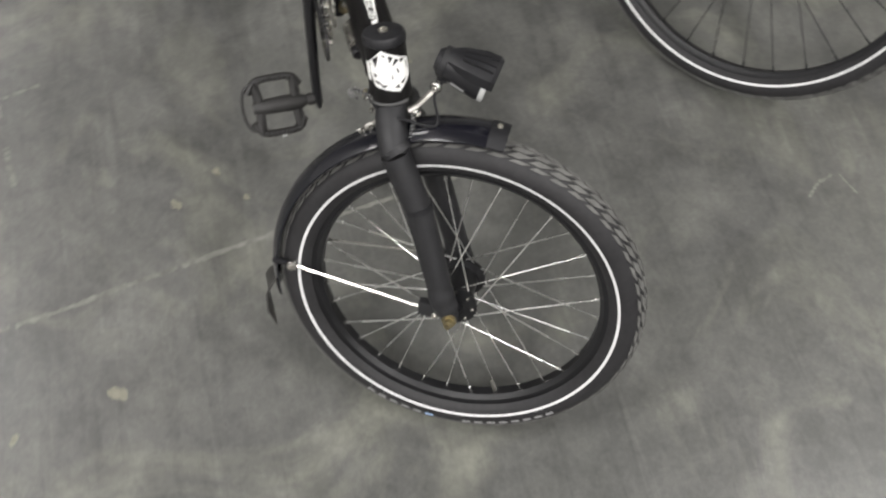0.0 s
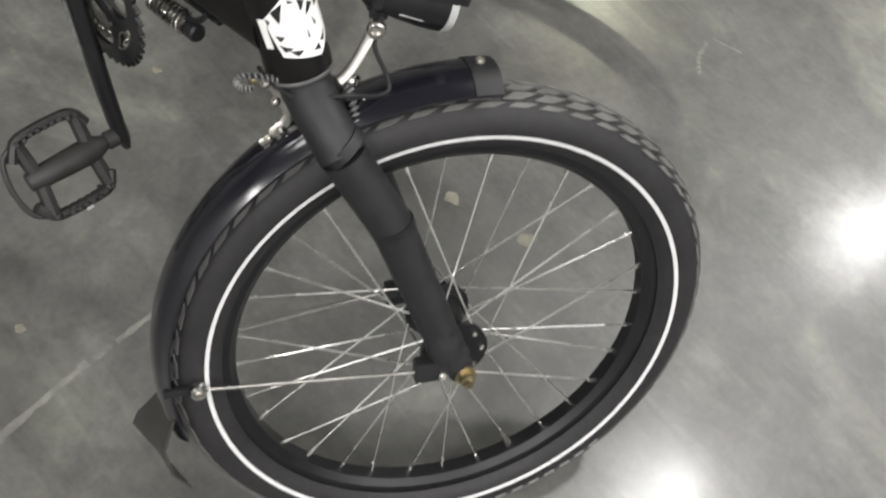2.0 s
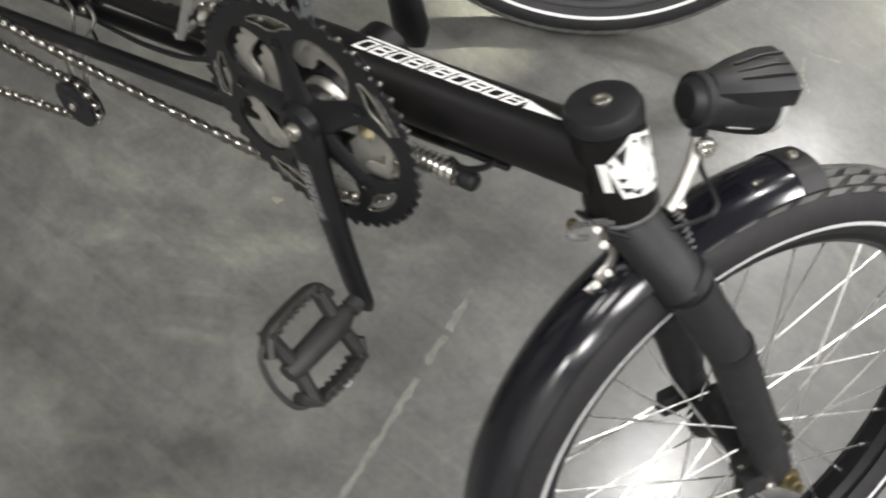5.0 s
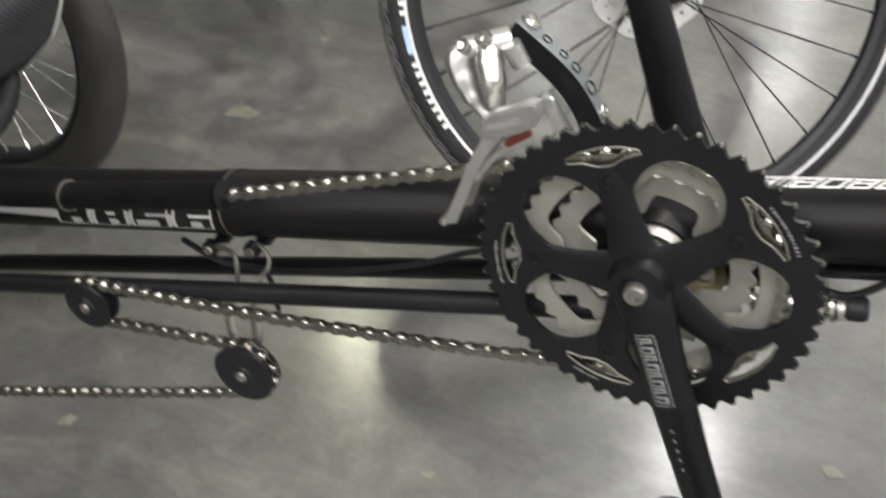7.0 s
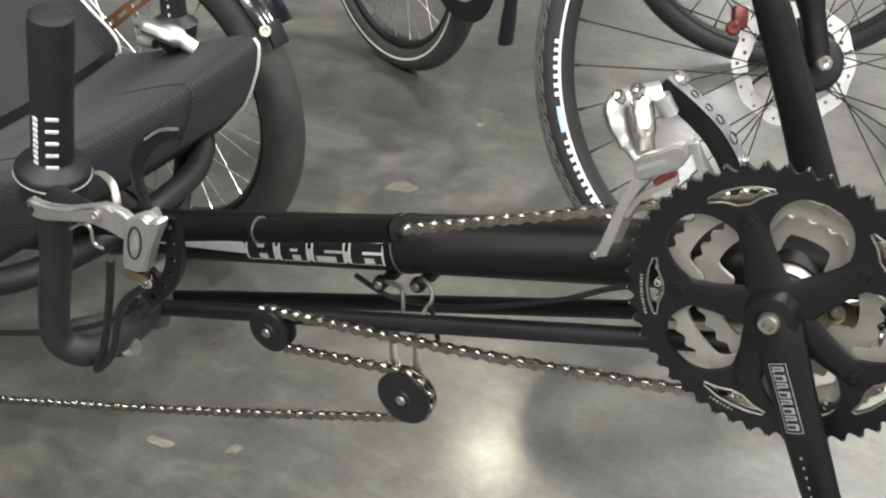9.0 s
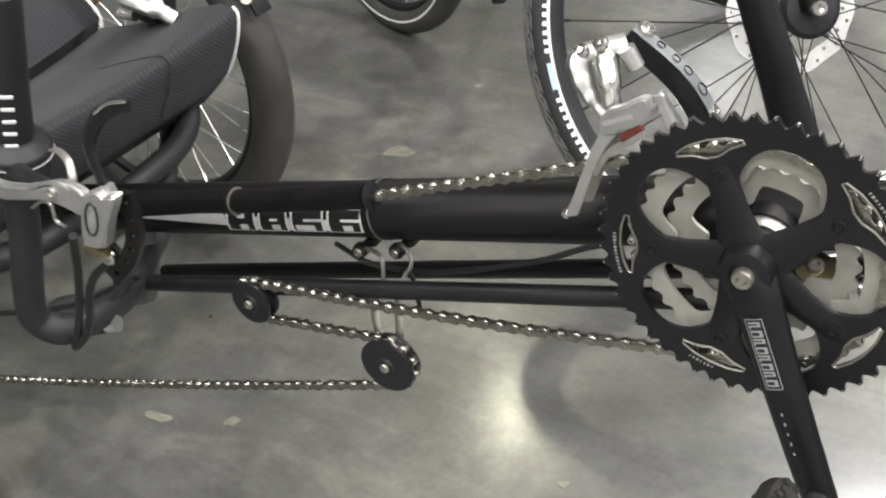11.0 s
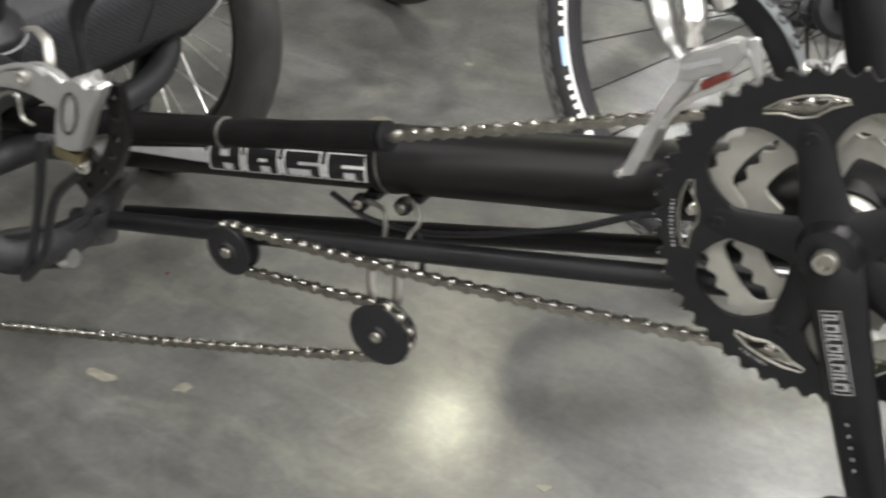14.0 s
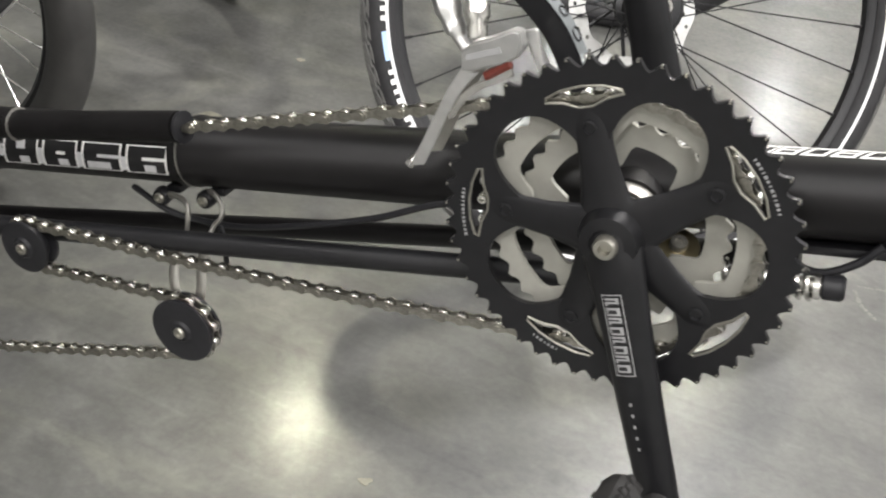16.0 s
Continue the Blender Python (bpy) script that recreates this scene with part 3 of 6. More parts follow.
part("lower_chain_tube", bm, SATIN, trike, "thin black tube below the boom")
bm = tube(B(), [V(-0.611, 0.010, 0.1873), V(-0.55, 0.010, 0.2092), V(0.0, 0.005, 0.4065), V(0.10, 0.005, 0.44)], 0.0078, 14)
part("steering_rod", bm, GLOSS, trike, "gloss black rod below the boom")
bm = tube(B(), spline([V(-0.095, -0.044, 0.426), V(-0.1185, -0.043, 0.4138), V(-0.157, -0.038, 0.386), V(-0.215, -0.028, 0.3515), V(-0.268, -0.016, 0.3225), V(-0.303, -0.014, 0.313), V(-0.326, -0.022, 0.317), V(-0.3606, -0.018, 0.3226)], 8), 0.0024, 8)
part("cable", bm, PLASTIC, trike, "black cable")

# bottom bracket and chainset
BB = V(0, 0, 0.4502)
AL = 0.4458
CD = V(math.sin(AL), 0, -math.cos(AL))
RM = axes((1, 0, 0), (0, 0, 1), (0, -1, 0), BB)   # ring plane: x ahead, y up, z to the right side


def ring_pose(y):
    m = RM.copy()
    m.translation = BB + V(0, y, 0)
    return m


bm = lathe(B(), [(0.013, -0.036), (0.0235, -0.036), (0.0235, 0.034), (0.013, 0.034)], RM, 32)
bbs = part("bottom_bracket", bm, GLOSS, trike, "black bottom bracket shell")
bm = lathe(B(), [(0.012, 0.034), (0.0215, 0.034), (0.0215, 0.039), (0.019, 0.0415), (0.016, 0.0415), (0.0155, 0.038), (0.009, 0.038), (0.009, 0.058), (0, 0.058)], RM, 32)
part("bearing_cup", bm, DULL, bbs, "dull steel bearing cup")


def toothed(teeth, r_tip, r_root, n=6):
    pts = []
    for i in range(teeth):
        a = 2 * math.pi * i / teeth
        s = 2 * math.pi / teeth
        for t, r in ((0.0, r_root), (0.18, r_root + (r_tip - r_root) * 0.35), (0.38, r_tip), (0.55, r_tip - 0.0004), (0.72, r_root + (r_tip - r_root) * 0.3), (0.88, r_root)):
            pts.append((r * math.cos(a + s * t), r * math.sin(a + s * t)))
    return pts


def lobed(r_open, r_tab, half_tab, base, n=110):
    """An inner outline that comes in to the five bolt tabs."""
    pts = []
    for i in range(n):
        a = 2 * math.pi * i / n
        d = min(abs((a - base - 2 * math.pi * q / 5 + math.pi) % (2 * math.pi) - math.pi) for q in range(5))
        t = max(0.0, min(1.0, (math.degrees(d) - half_tab) / 12))
        t = t * t * (3 - 2 * t)
        r = r_tab + (r_open - r_tab) * t
        pts.append((r * math.cos(a), r * math.sin(a)))
    return pts


ARM0 = math.atan2(-CD.z, -CD.x)     # angle of the spider arm opposite the crank
ring_base = ARM0
RY = -0.056
slots, opens = [], []
for q in range(5):
    a = ring_base + 2 * math.pi * q / 5
    lp = []
    for t, r in ((-15.5, 0.0845), (-9, 0.0812), (-3, 0.0768), (3, 0.0768), (9, 0.0812), (15.5, 0.0845), (14.5, 0.0868), (8, 0.0882), (0, 0.0886), (-8, 0.0882), (-14.5, 0.0868)):
        b = a + radians(t)
        lp.append((r * math.cos(b), r * math.sin(b)))
    slots.append(lp)
    a += math.pi / 5
    lp = []
    for i in range(36):
        t = 2 * math.pi * i / 36
        rad = 0.0552 + 0.0304 * math.copysign(abs(math.cos(t)) ** 0.9, math.cos(t))
        tan = 0.0262 * math.copysign(abs(math.sin(t)) ** 0.85, math.sin(t)) * (1 + 0.02 * math.cos(t)) * min(1.0, rad / 0.043)
        lp.append((rad * math.cos(a) - tan * math.sin(a), rad * math.sin(a) + tan * math.cos(a)))
    opens.append(lp)
bm = plate(B(), [toothed(50, 0.1045, 0.0988)] + opens + slots, 0.0036, ring_pose(RY))
ring_l = part("large_chainring", bm, ANOD, trike, "black fifty tooth chainring with diamond windows")
for lp in slots:
    rim_pts = [RM @ Vector((x_, y_, -RY + 0.0036)) for x_, y_ in lp]
    bm = tube(B(), rim_pts + rim_pts[:2], 0.0008, 6, False)
    part("window_edge", bm, BOLTS, ring_l)
# worn bright tooth tips
tip_me = None
for i in range(50):
    a = 2 * math.pi * (i + 0.46) / 50
    c = RM @ Vector((0.1034 * math.cos(a), 0.1034 * math.sin(a), -RY + 0.0018))
    tm = axes(RM.to_3x3() @ V(math.cos(a), math.sin(a), 0), RM.to_3x3() @ V(-math.sin(a), math.cos(a), 0), V(0, -1, 0), c)
    if tip_me is None:
        tip_me = part("tooth_tip", box(B(), Matrix(), 0.0018, 0.0022, 0.0038, 0.0004, 1), BOLTS, ring_l, "", tm).data
    else:
        part("tooth_tip", tip_me, None, ring_l, "", tm)
bm = plate(B(), [toothed(39, 0.0808, 0.0772), lobed(0.0665, 0.053, 8, ring_base)], 0.003, ring_pose(RY + 0.0085))
part("middle_chainring", bm, RINGGREY, trike, "grey alloy middle chainring")
bm = plate(B(), [toothed(30, 0.0632, 0.0594), lobed(0.048, 0.034, 9, ring_base)], 0.003, ring_pose(RY + 0.0165))
part("small_chainring", bm, RINGGREY, trike, "grey alloy small chainring")
for q in range(5):
    for kk in range(3):
        a = ring_base + 2 * math.pi * q / 5 + radians((kk - 1) * 9)
        bm = bolt(B(), RM @ Vector((0.0822 * math.cos(a), 0.0822 * math.sin(a), -RY - 0.006)), V(0, -1, 0), 0.0032, 0.006)
        part("shift_pin", bm, STEEL, ring_l)

# spider, crank arms
hub_bm, arms = B(), []
lathe(hub_bm, [(0.008, 0.046), (0.019, 0.046), (0.021, 0.055), (0.019, 0.066), (0.0165, 0.073), (0.010, 0.0745), (0.0095, 0.071), (0, 0.071)], RM, 32)
for q in range(5):
    a = ring_base + 2 * math.pi * q / 5
    d = RM.to_3x3() @ V(math.cos(a), math.sin(a), 0)
    pts = [BB + d * r + V(0, -yy, 0) for r, yy in ((0.006, 0.0605), (0.022, 0.0600), (0.040, 0.0590), (0.055, 0.0580), (0.066, 0.0569), (0.074, 0.0563))]
    arms.append(tube(B(), pts, [0.021, 0.0148, 0.0115, 0.0106, 0.0122, 0.0112], 18, True, 0.3, V(0, 1, 0)))
spider = part("spider", hub_bm, ANOD, trike, "satin black five arm spider")
for q in range(5):
    part("spider_arm", arms[q], ANOD, spider)
    a = ring_base + 2 * math.pi * q / 5
    c = RM @ Vector((0.065 * math.cos(a), 0.065 * math.sin(a), 0.0606))
    bm = lathe(B(), [(0, 0.0), (0.0046, 0.0), (0.0046, 0.0010), (0.0034, 0.0014), (0.0026, -0.0006), (0, -0.0006)], frame_to(V(0, -1, 0), c), 14)
    part("ring_bolt", bm, SATIN, spider)
# small print round the ring
for q, n_ in ((4, 13), (1, 12), (2, 7)):
    for i in range(n_):
        a = ring_base + 2 * math.pi * q / 5 + radians((i - n_ / 2) * 1.7 + (6 if q == 1 else -3))
        c = RM @ Vector((0.0925 * math.cos(a), 0.0925 * math.sin(a), -RY + 0.0037))
        bm = box(B(), axes(RM.to_3x3() @ V(math.cos(a), math.sin(a), 0), RM.to_3x3() @ V(-math.sin(a), math.cos(a), 0), V(0, -1, 0), c), 0.0018, 0.0008 + 0.0005 * ((i * 7) % 3), 0.0003)
        part("print_bar", bm, GREYINK, ring_l)


def crank(sign, d, name):
    """One crank arm; sign -1 is the right side of the trike."""
    pts = [BB + d * s + V(0, sign * yy, 0) for s, yy in ((-0.016, 0.064), (0, 0.066), (0.03, 0.069), (0.07, 0.073), (0.12, 0.077), (0.155, 0.079), (0.172, 0.079), (0.184, 0.079))]
    w = [0.011, 0.0185, 0.0165, 0.0148, 0.0138, 0.0132, 0.0125, 0.007]
    b = tube(B(), pts, w, 20, True, 0.52, V(0, sign, 0))
    return part(name, b, ANOD, trike, "satin black crank arm with grey print")


crank_r = crank(-1, CD, "crank_arm")
bm = bolt(B(), BB + V(0, -0.0735, 0), V(0, -1, 0), 0.0072, 0.006)
part("crank_bolt", bm, BOLTS, crank_r, "dull crank bolt")
crank_l = crank(1, -CD, "crank_arm")
# print on the right crank as outlined blocks
bm = B()
CX = CD.cross(V(0, 1, 0)).normalized()
if CX.x < 0:
    CX = -CX


def on_crank(bm, s0, s1, w0, w1, lift):
    vs = []
    for s, w in ((s0, w0), (s1, w0), (s1, w1), (s0, w1)):
        yy = 0.066 + 0.013 * (s - 0.0) / 0.155
        bow = 0.52 * math.sqrt(max(0.015 ** 2 - w * w, 0))
        vs.append(BB + CD * s + CX * w + V(0, -(yy + bow + lift), 0))
    f = [bm.verts.new(v) for v in vs]
    bm.faces.new(f)


for s0, s1, w0, w1 in ((0.0285, 0.0291, -0.0076, 0.0038), (0.0794, 0.0800, -0.0082, 0.0032)):
    bm = B()
    for j in range(3):
        on_crank(bm, s0, s1, w0 + (w1 - w0) * j / 3, w0 + (w1 - w0) * (j + 1) / 3, 0.0026)
    part("print_edge", bm, GREYINK, crank_r)
for w in (-0.0080, 0.0034):
    bm = B()
    for j in range(4):
        on_crank(bm, 0.0285 + j * 0.0129, 0.0285 + (j + 1) * 0.0129, w, w + 0.0006, 0.0026)
    part("print_edge", bm, GREYINK, crank_r)
for i in range(8):
    bm = B()
    s = 0.0306 + i * 0.0060
    for j in range(3):
        on_crank(bm, s, s + 0.0050, -0.0063 + j * 0.0027, -0.0063 + (j + 1) * 0.0027, 0.0026)
    part("print_block", bm, GREYINK, crank_r)
    bm = B()
    if i % 2:
        on_crank(bm, s + 0.0013, s + 0.0037, -0.0054, -0.0002, 0.0029)
    else:
        on_crank(bm, s + 0.0012, s + 0.0022, -0.0063, 0.0004, 0.0029)
        on_crank(bm, s + 0.0034, s + 0.0050, -0.0050, 0.0018, 0.0029)
    part("print_gap", bm, BLACKV, crank_r)
for i in range(5):
    bm = B()
    s = 0.098 + i * 0.0075
    on_crank(bm, s, s + 0.0022, -0.0034, -0.0020, 0.0020)
    part("print_block", bm, GREYINK, crank_r)

# right pedal
PC = BB + CD * 0.17 + V(0, -0.088, 0)
PD = V(0.66, 0, -0.75).normalized()
PN = V(0.75, 0, 0.66).normalized()
PM = axes(PD, V(0, -1, 0), -PN if (PD.cross(V(0, -1, 0))).dot(PN) < 0 else PN, PC)
bm = tube(B(), [PM @ V(0, -0.004, 0), PM @ V(0, 0.006, 0), PM @ V(0, 0.007, 0), PM @ V(0, 0.020, 0), PM @ V(0, 0.077, 0), PM @ V(0, 0.084, 0)], [0.0085, 0.0085, 0.0065, 0.0125, 0.0105, 0.008], 18)
pedal = part("pedal", bm, PEDALM, trike, "black platform pedal with a toothed cage")
for sgn_p in (-1, 1):
    bm = B()
    pts = [(0.0, 0.018), (0.024, 0.015), (0.036, 0.022), (0.0395, 0.034), (0.0395, 0.064), (0.036, 0.078), (0.022, 0.088), (0.0, 0.09)]
    path = spline([PM @ V(sgn_p * a, b, 0.0) for a, b in pts[1:7]], 5)
    tube(bm, path, 0.0052, 8, True, 1.6, PN)
    for b in (0.023, 0.074):
        tube(bm, [PM @ V(0, b, 0), PM @ V(sgn_p * 0.036, b + (0.004 if b > 0.05 else -0.002), 0)], 0.0068, 8, True, 1.2, PN)
    cage = part("cage", bm, PEDALM, pedal)
    bm = B()
    for i in range(9):
        b = 0.022 + i * 0.007
        for h in (-1, 1):
            box(bm, axes(PD, V(0, -1, 0), PM.to_3x3() @ V(0, 0, 1), PM @ V(sgn_p * (0.039 if 1 < i < 7 else 0.0365), b, h * 0.0085)), 0.005, 0.0042, 0.005, 0.0008, 1)
    part("teeth", bm, PEDALM, pedal)
bm = box(B(), axes(PD, V(0, -1, 0), PN, PM @ V(0.044, 0.048, -0.002)), 0.004, 0.007, 0.009, 0.001)
part("reflector", bm, CLEAR, pedal, "small clear reflector")
bm = tube(B(), spline([PM @ V(-0.036, 0.080, 0.0), PM @ V(-0.026, 0.094, 0), PM @ V(0, 0.099, 0), PM @ V(0.026, 0.094, 0), PM @ V(0.036, 0.080, 0)], 5), 0.0026, 8)
part("outer_rail", bm, PEDALM, pedal)

# ---- chain ----
CH_P = 0.0127


def link_mesh(outer):
    bm = B()
    w = 0.0034 if outer else 0.0024
    for s in (-1, 1):
        lp = []
        for k in range(7):
            a = math.pi / 2 + math.pi * k / 6
            lp.append((-CH_P / 2 + 0.0036 * math.cos(a), 0.0036 * math.sin(a)))
        lp.append((0, -0.0019))
        for k in range(7):
            a = -math.pi / 2 + math.pi * k / 6
            lp.append((CH_P / 2 + 0.0036 * math.cos(a), 0.0036 * math.sin(a)))
        lp.append((0, 0.0019))
        plate(bm, [lp], 0.001, axes((1, 0, 0), (0, 0, 1), (0, -1, 0), (0, s * w + 0.0005, 0)))
    plates = set(bm.faces)
    e = 1
    lathe(bm, [(0, -w - 0.0014), (0.0018, -w - 0.0014), (0.0019, -w), (0.0039, -w + 0.0004), (0.0042, 0), (0.0039, w - 0.0004), (0.0019, w), (0.0018, w + 0.0014), (0, w + 0.0014)], axes((1, 0, 0), (0, 0, 1), (0, -1, 0), (e * CH_P / 2, 0, 0)), 12)
    # roller faces take a paler steel, so the chain's glints are partly in the colour
    for f in bm.faces:
        f.material_index = 0 if f in plates or abs(f.calc_center_median().y) > w * 0.8 else 1
        f.smooth = f.material_index == 1
    bmesh.ops.recalc_face_normals(bm, faces=bm.faces)
    me = bpy.data.meshes.new("link")
    bm.to_mesh(me)
    bm.free()
    me.materials.append(CHAIN)
    me.materials.append(ROLLER_GLINT)
    return me


LINKS = (link_mesh(True), link_mesh(False))
IA, IB_ = V(-0.4182, -0.066, 0.2735), V(-0.2796, -0.0635, 0.2564)
RA, RB = 0.0190, 0.0235


def arc(c, r, a0, a1, y0, y1, n=16):
    return [V(c.x + r * math.cos(radians(a0 + (a1 - a0) * i / n)), y0 + (y1 - y0) * i / n, c.z + r * math.sin(radians(a0 + (a1 - a0) * i / n))) for i in range(n + 1)]


def sagging(a, b, depth, n=12):
    """Points between a and b on a slack run."""
    return [a.lerp(b, i / n) - V(0, 0, depth * 4 * (i / n) * (1 - i / n)) for i in range(1, n)]


CY = -0.0525
path = [GE + V(-0.03, 0.001, -0.010), GE]
path += arc(BB, 0.0797, 112, -79, CY, CY, 60)
path += sagging(path[-1], IA + V(-RA * 0.19, 0, RA * 0.982), 0.006)
path += arc(IA, RA, 101, 280, IA.y, IA.y, 16)
path += arc(IB_, RB, 101, -70, IB_.y, IB_.y, 16)
path += sagging(path[-1], V(-0.86, -0.108, 0.026), 0.005) + [V(-0.86, -0.108, 0.026)]
run = [0.0]
for a, b in zip(path, path[1:]):
    run.append(run[-1] + (b - a).length)


def at_run(s):
    i = max(0, min(len(run) - 2, int(np.searchsorted(run, s)) - 1))
    t = (s - run[i]) / max(run[i + 1] - run[i], 1e-9)
    return path[i].lerp(path[i + 1], t)


i = 0
first = None
while (i + 1) * CH_P < run[-1]:
    a, b = at_run(i * CH_P), at_run((i + 1) * CH_P)
    d = (b - a).normalized()
    y = V(0, 1, 0)
    y = (y - d * y.dot(d)).normalized()
    mm = axes(d, y, d.cross(y), (a + b) / 2)
    if first is None:
        first = part("chain", LINKS[0], None, trike, "oily steel chain", mm)
    else:
        part("link", LINKS[i % 2], None, first, "", mm)
    i += 1

# idler pulleys
for c, r, nm in ((IA, 0.0208, "idler"), (IB_, 0.0252, "idler")):
    m = frame_to(V(0, -1, 0), c)
    bm = lathe(B(), [(0.005, -0.007), (r, -0.007), (r, -0.0045), (r - 0.0055, -0.003), (r - 0.0055, 0.003), (r, 0.0045), (r, 0.007), (r - 0.004, 0.0076), (0.009, 0.0076), (0.007, 0.0092), (0.0035, 0.0092)], m, 36)
    idl = part("chain_idler", bm, PLASTIC, trike, "black plastic chain idler")
    part("idler_bolt", bolt(B(), c + V(0, -0.0085, 0), V(0, -1, 0), 0.0045, 0.003), BOLTS, idl, "dull axle bolt")
for b0, strip in ((V(-0.331, -0.020, 0.3285), (V(-0.3276, -0.0220, 0.3298), V(-0.3179, -0.0260, 0.3348), V(-0.3065, -0.0300, 0.3356), V(-0.3016, -0.0340, 0.3302), V(-0.2996, -0.0380, 0.3181), V(-0.3025, -0.0440, 0.3023), V(-0.3013, -0.0500, 0.2907), V(-0.2968, -0.0540, 0.2767), V(-0.2894, -0.0550, 0.2674), V(-0.2830, -0.0550, 0.2618))),
                  (V(-0.2937, -0.020, 0.3400), (V(-0.2920, -0.0220, 0.3462), V(-0.2846, -0.0260, 0.3488), V(-0.2756, -0.0300, 0.3439), V(-0.2744, -0.0340, 0.3367), V(-0.2782, -0.0360, 0.3297), V(-0.2794, -0.0440, 0.3177), V(-0.2781, -0.0500, 0.3013), V(-0.2749, -0.0540, 0.2871), V(-0.2770, -0.0550, 0.2734), V(-0.2820, -0.0550, 0.2623)))):
    bm = bolt(B(), b0, V(0, -1, 0), 0.0068, 0.007)
    hang = part("hanger_clamp", bm, SATIN, trike, "small black clamp bolts below the boom")
    part("clamp_nut", bolt(B(), b0 + V(0, -0.006, 0), V(0, -1, 0), 0.0040, 0.003), BOLTS, hang)
    part("clamp_block", box(B(), axes(BD, (0, 1, 0), BD.cross(V(0, 1, 0)), b0 + V(0.005, 0.010, 0.004)), 0.012, 0.014, 0.006, 0.0015), SATIN, hang)
    part("hanger_hook", tube(B(), spline(strip[:6], 6), 0.0030, 10, True, 0.6, V(0, 1, 0.2)), DULL, hang, "bent steel hook")
    part("hanger_strip", tube(B(), spline(strip[5:], 6), 0.0042, 10, True, 0.35, V(0, 1, 0)), DULL, hang, "flat steel strip")
bm = tube(B(), spline([V(-0.2734, -0.036, 0.3327), V(-0.2685, -0.037, 0.3223), V(-0.2653, -0.037, 0.3015)], 5), 0.0026, 10, True, 0.6, V(0, 1, 0.4))
part("hanger_strip", bm, SATIN, hang)

# front derailleur on its post
post_pts = [V(-0.045, -0.010, 0.478), V(-0.050, -0.010, 0.510), V(-0.064, -0.010, 0.533), V(-0.082, -0.010, 0.549), V(-0.110, -0.010, 0.566)]
pp = spline(post_pts, 5)
outl, inl = [], []
for i, q in enumerate(pp):
    d = (pp[min(i + 1, len(pp) - 1)] - pp[max(i - 1, 0)]).normalized()
    nn = V(d.z, 0, -d.x)
    outl.append((q.x + nn.x * 0.0052, q.z + nn.z * 0.0052)), inl.append((q.x - nn.x * 0.0085, q.z - nn.z * 0.0085))
bm = plate(B(), [outl + inl[::-1]], 0.014, axes((1, 0, 0), (0, 0, 1), (0, -1, 0), (0, -0.004, 0)))
postd = part("derailleur_post", bm, SATIN, trike, "black and grey drilled derailleur post")
bm = B()
face = [[bm.verts.new((x_, y_, z_)) for y_ in (-0.0175, -0.0045)] for x_, z_ in ((x_ + 0.0006, z_ + 0.0008) for x_, z_ in outl)]
for r0, r1 in zip(face, face[1:]):
    bm.faces.new((r0[0], r1[0], r1[1], r0[1]))
part("face_strip", bm, DRILLED, postd, "grey face with round holes")
for j, rr_ in ((4, 0.004), (7, 0.0018), (10, 0.0042), (13, 0.0034), (15, 0.003), (17, 0.003)):
    q, d = pp[j], (pp[j + 1] - pp[j - 1]).normalized()
    nn = V(d.z, 0, -d.x)
    if j == 7:
        part("post_bolt", bolt(B(), V(q.x, -0.010, q.z) + nn * 0.006, nn, 0.0048, 0.002), STEEL, postd)
        continue
    bm = lathe(B(), [(0, -0.001), (rr_ * 0.8, -0.001), (rr_, 0.0006), (rr_ * 1.12, 0.0004)], frame_to(nn, V(q.x, -0.010, q.z) + nn * 0.0066), 14)
    part("hole", bm, BLACKV, postd)
q, d = pp[19], (pp[20] - pp[18]).normalized()
part("post_bolt", bolt(B(), V(q.x, -0.008, q.z) + V(d.z, 0, -d.x) * 0.006, V(d.z, 0, -d.x), 0.0062, 0.004), STEEL, postd)
def flat_plate(loop, th, y, bev=0.0):
    """A plate in an upright plane along the boom."""
    b_ = plate(B(), [loop], th, axes((1, 0, 0), (0, 0, 1), (0, -1, 0), (0, y, 0)))
    if bev:
        bmesh.ops.bevel(b_, geom=[e for e in b_.edges if len(e.link_faces) == 2 and e.calc_face_angle(0) > 0.9 and abs(e.verts[0].co.y - e.verts[1].co.y) < 1e-5], offset=bev, segments=3, affect="EDGES")
    return b_


CAGE = [(-0.1047, 0.5206), (-0.1099, 0.5076), (-0.1155, 0.4881), (-0.1210, 0.4678), (-0.1261, 0.4508), (-0.1169, 0.4550), (-0.1133, 0.4679), (-0.1091, 0.4856), (-0.1047, 0.5006), (-0.0995, 0.5128), (-0.0939, 0.5221)]
cage = part("derailleur_cage", flat_plate(CAGE, 0.0020, -0.0645, 0.0005), ALU, trike, "silver derailleur cage")
part("cage_hook", flat_plate([(-0.0760, 0.5318), (-0.0871, 0.5216), (-0.0962, 0.5139), (-0.1025, 0.5048), (-0.1058, 0.4956), (-0.1081, 0.4913), (-0.1063, 0.4887), (-0.1038, 0.4910), (-0.1012, 0.4976), (-0.0970, 0.5053), (-0.0899, 0.5135), (-0.0817, 0.5196), (-0.0743, 0.5257)], 0.0022, -0.0645, 0.0006), STEEL, cage)
part("inner_plate", flat_plate([(x_ + 0.002, z_ + 0.001) for x_, z_ in CAGE], 0.0016, -0.0445), DULL, cage)
bm = tube(B(), [V(-0.126, -0.066, 0.452), V(-0.123, -0.047, 0.456)], 0.003, 8)
part("cage_pin", bm, STEEL, cage)
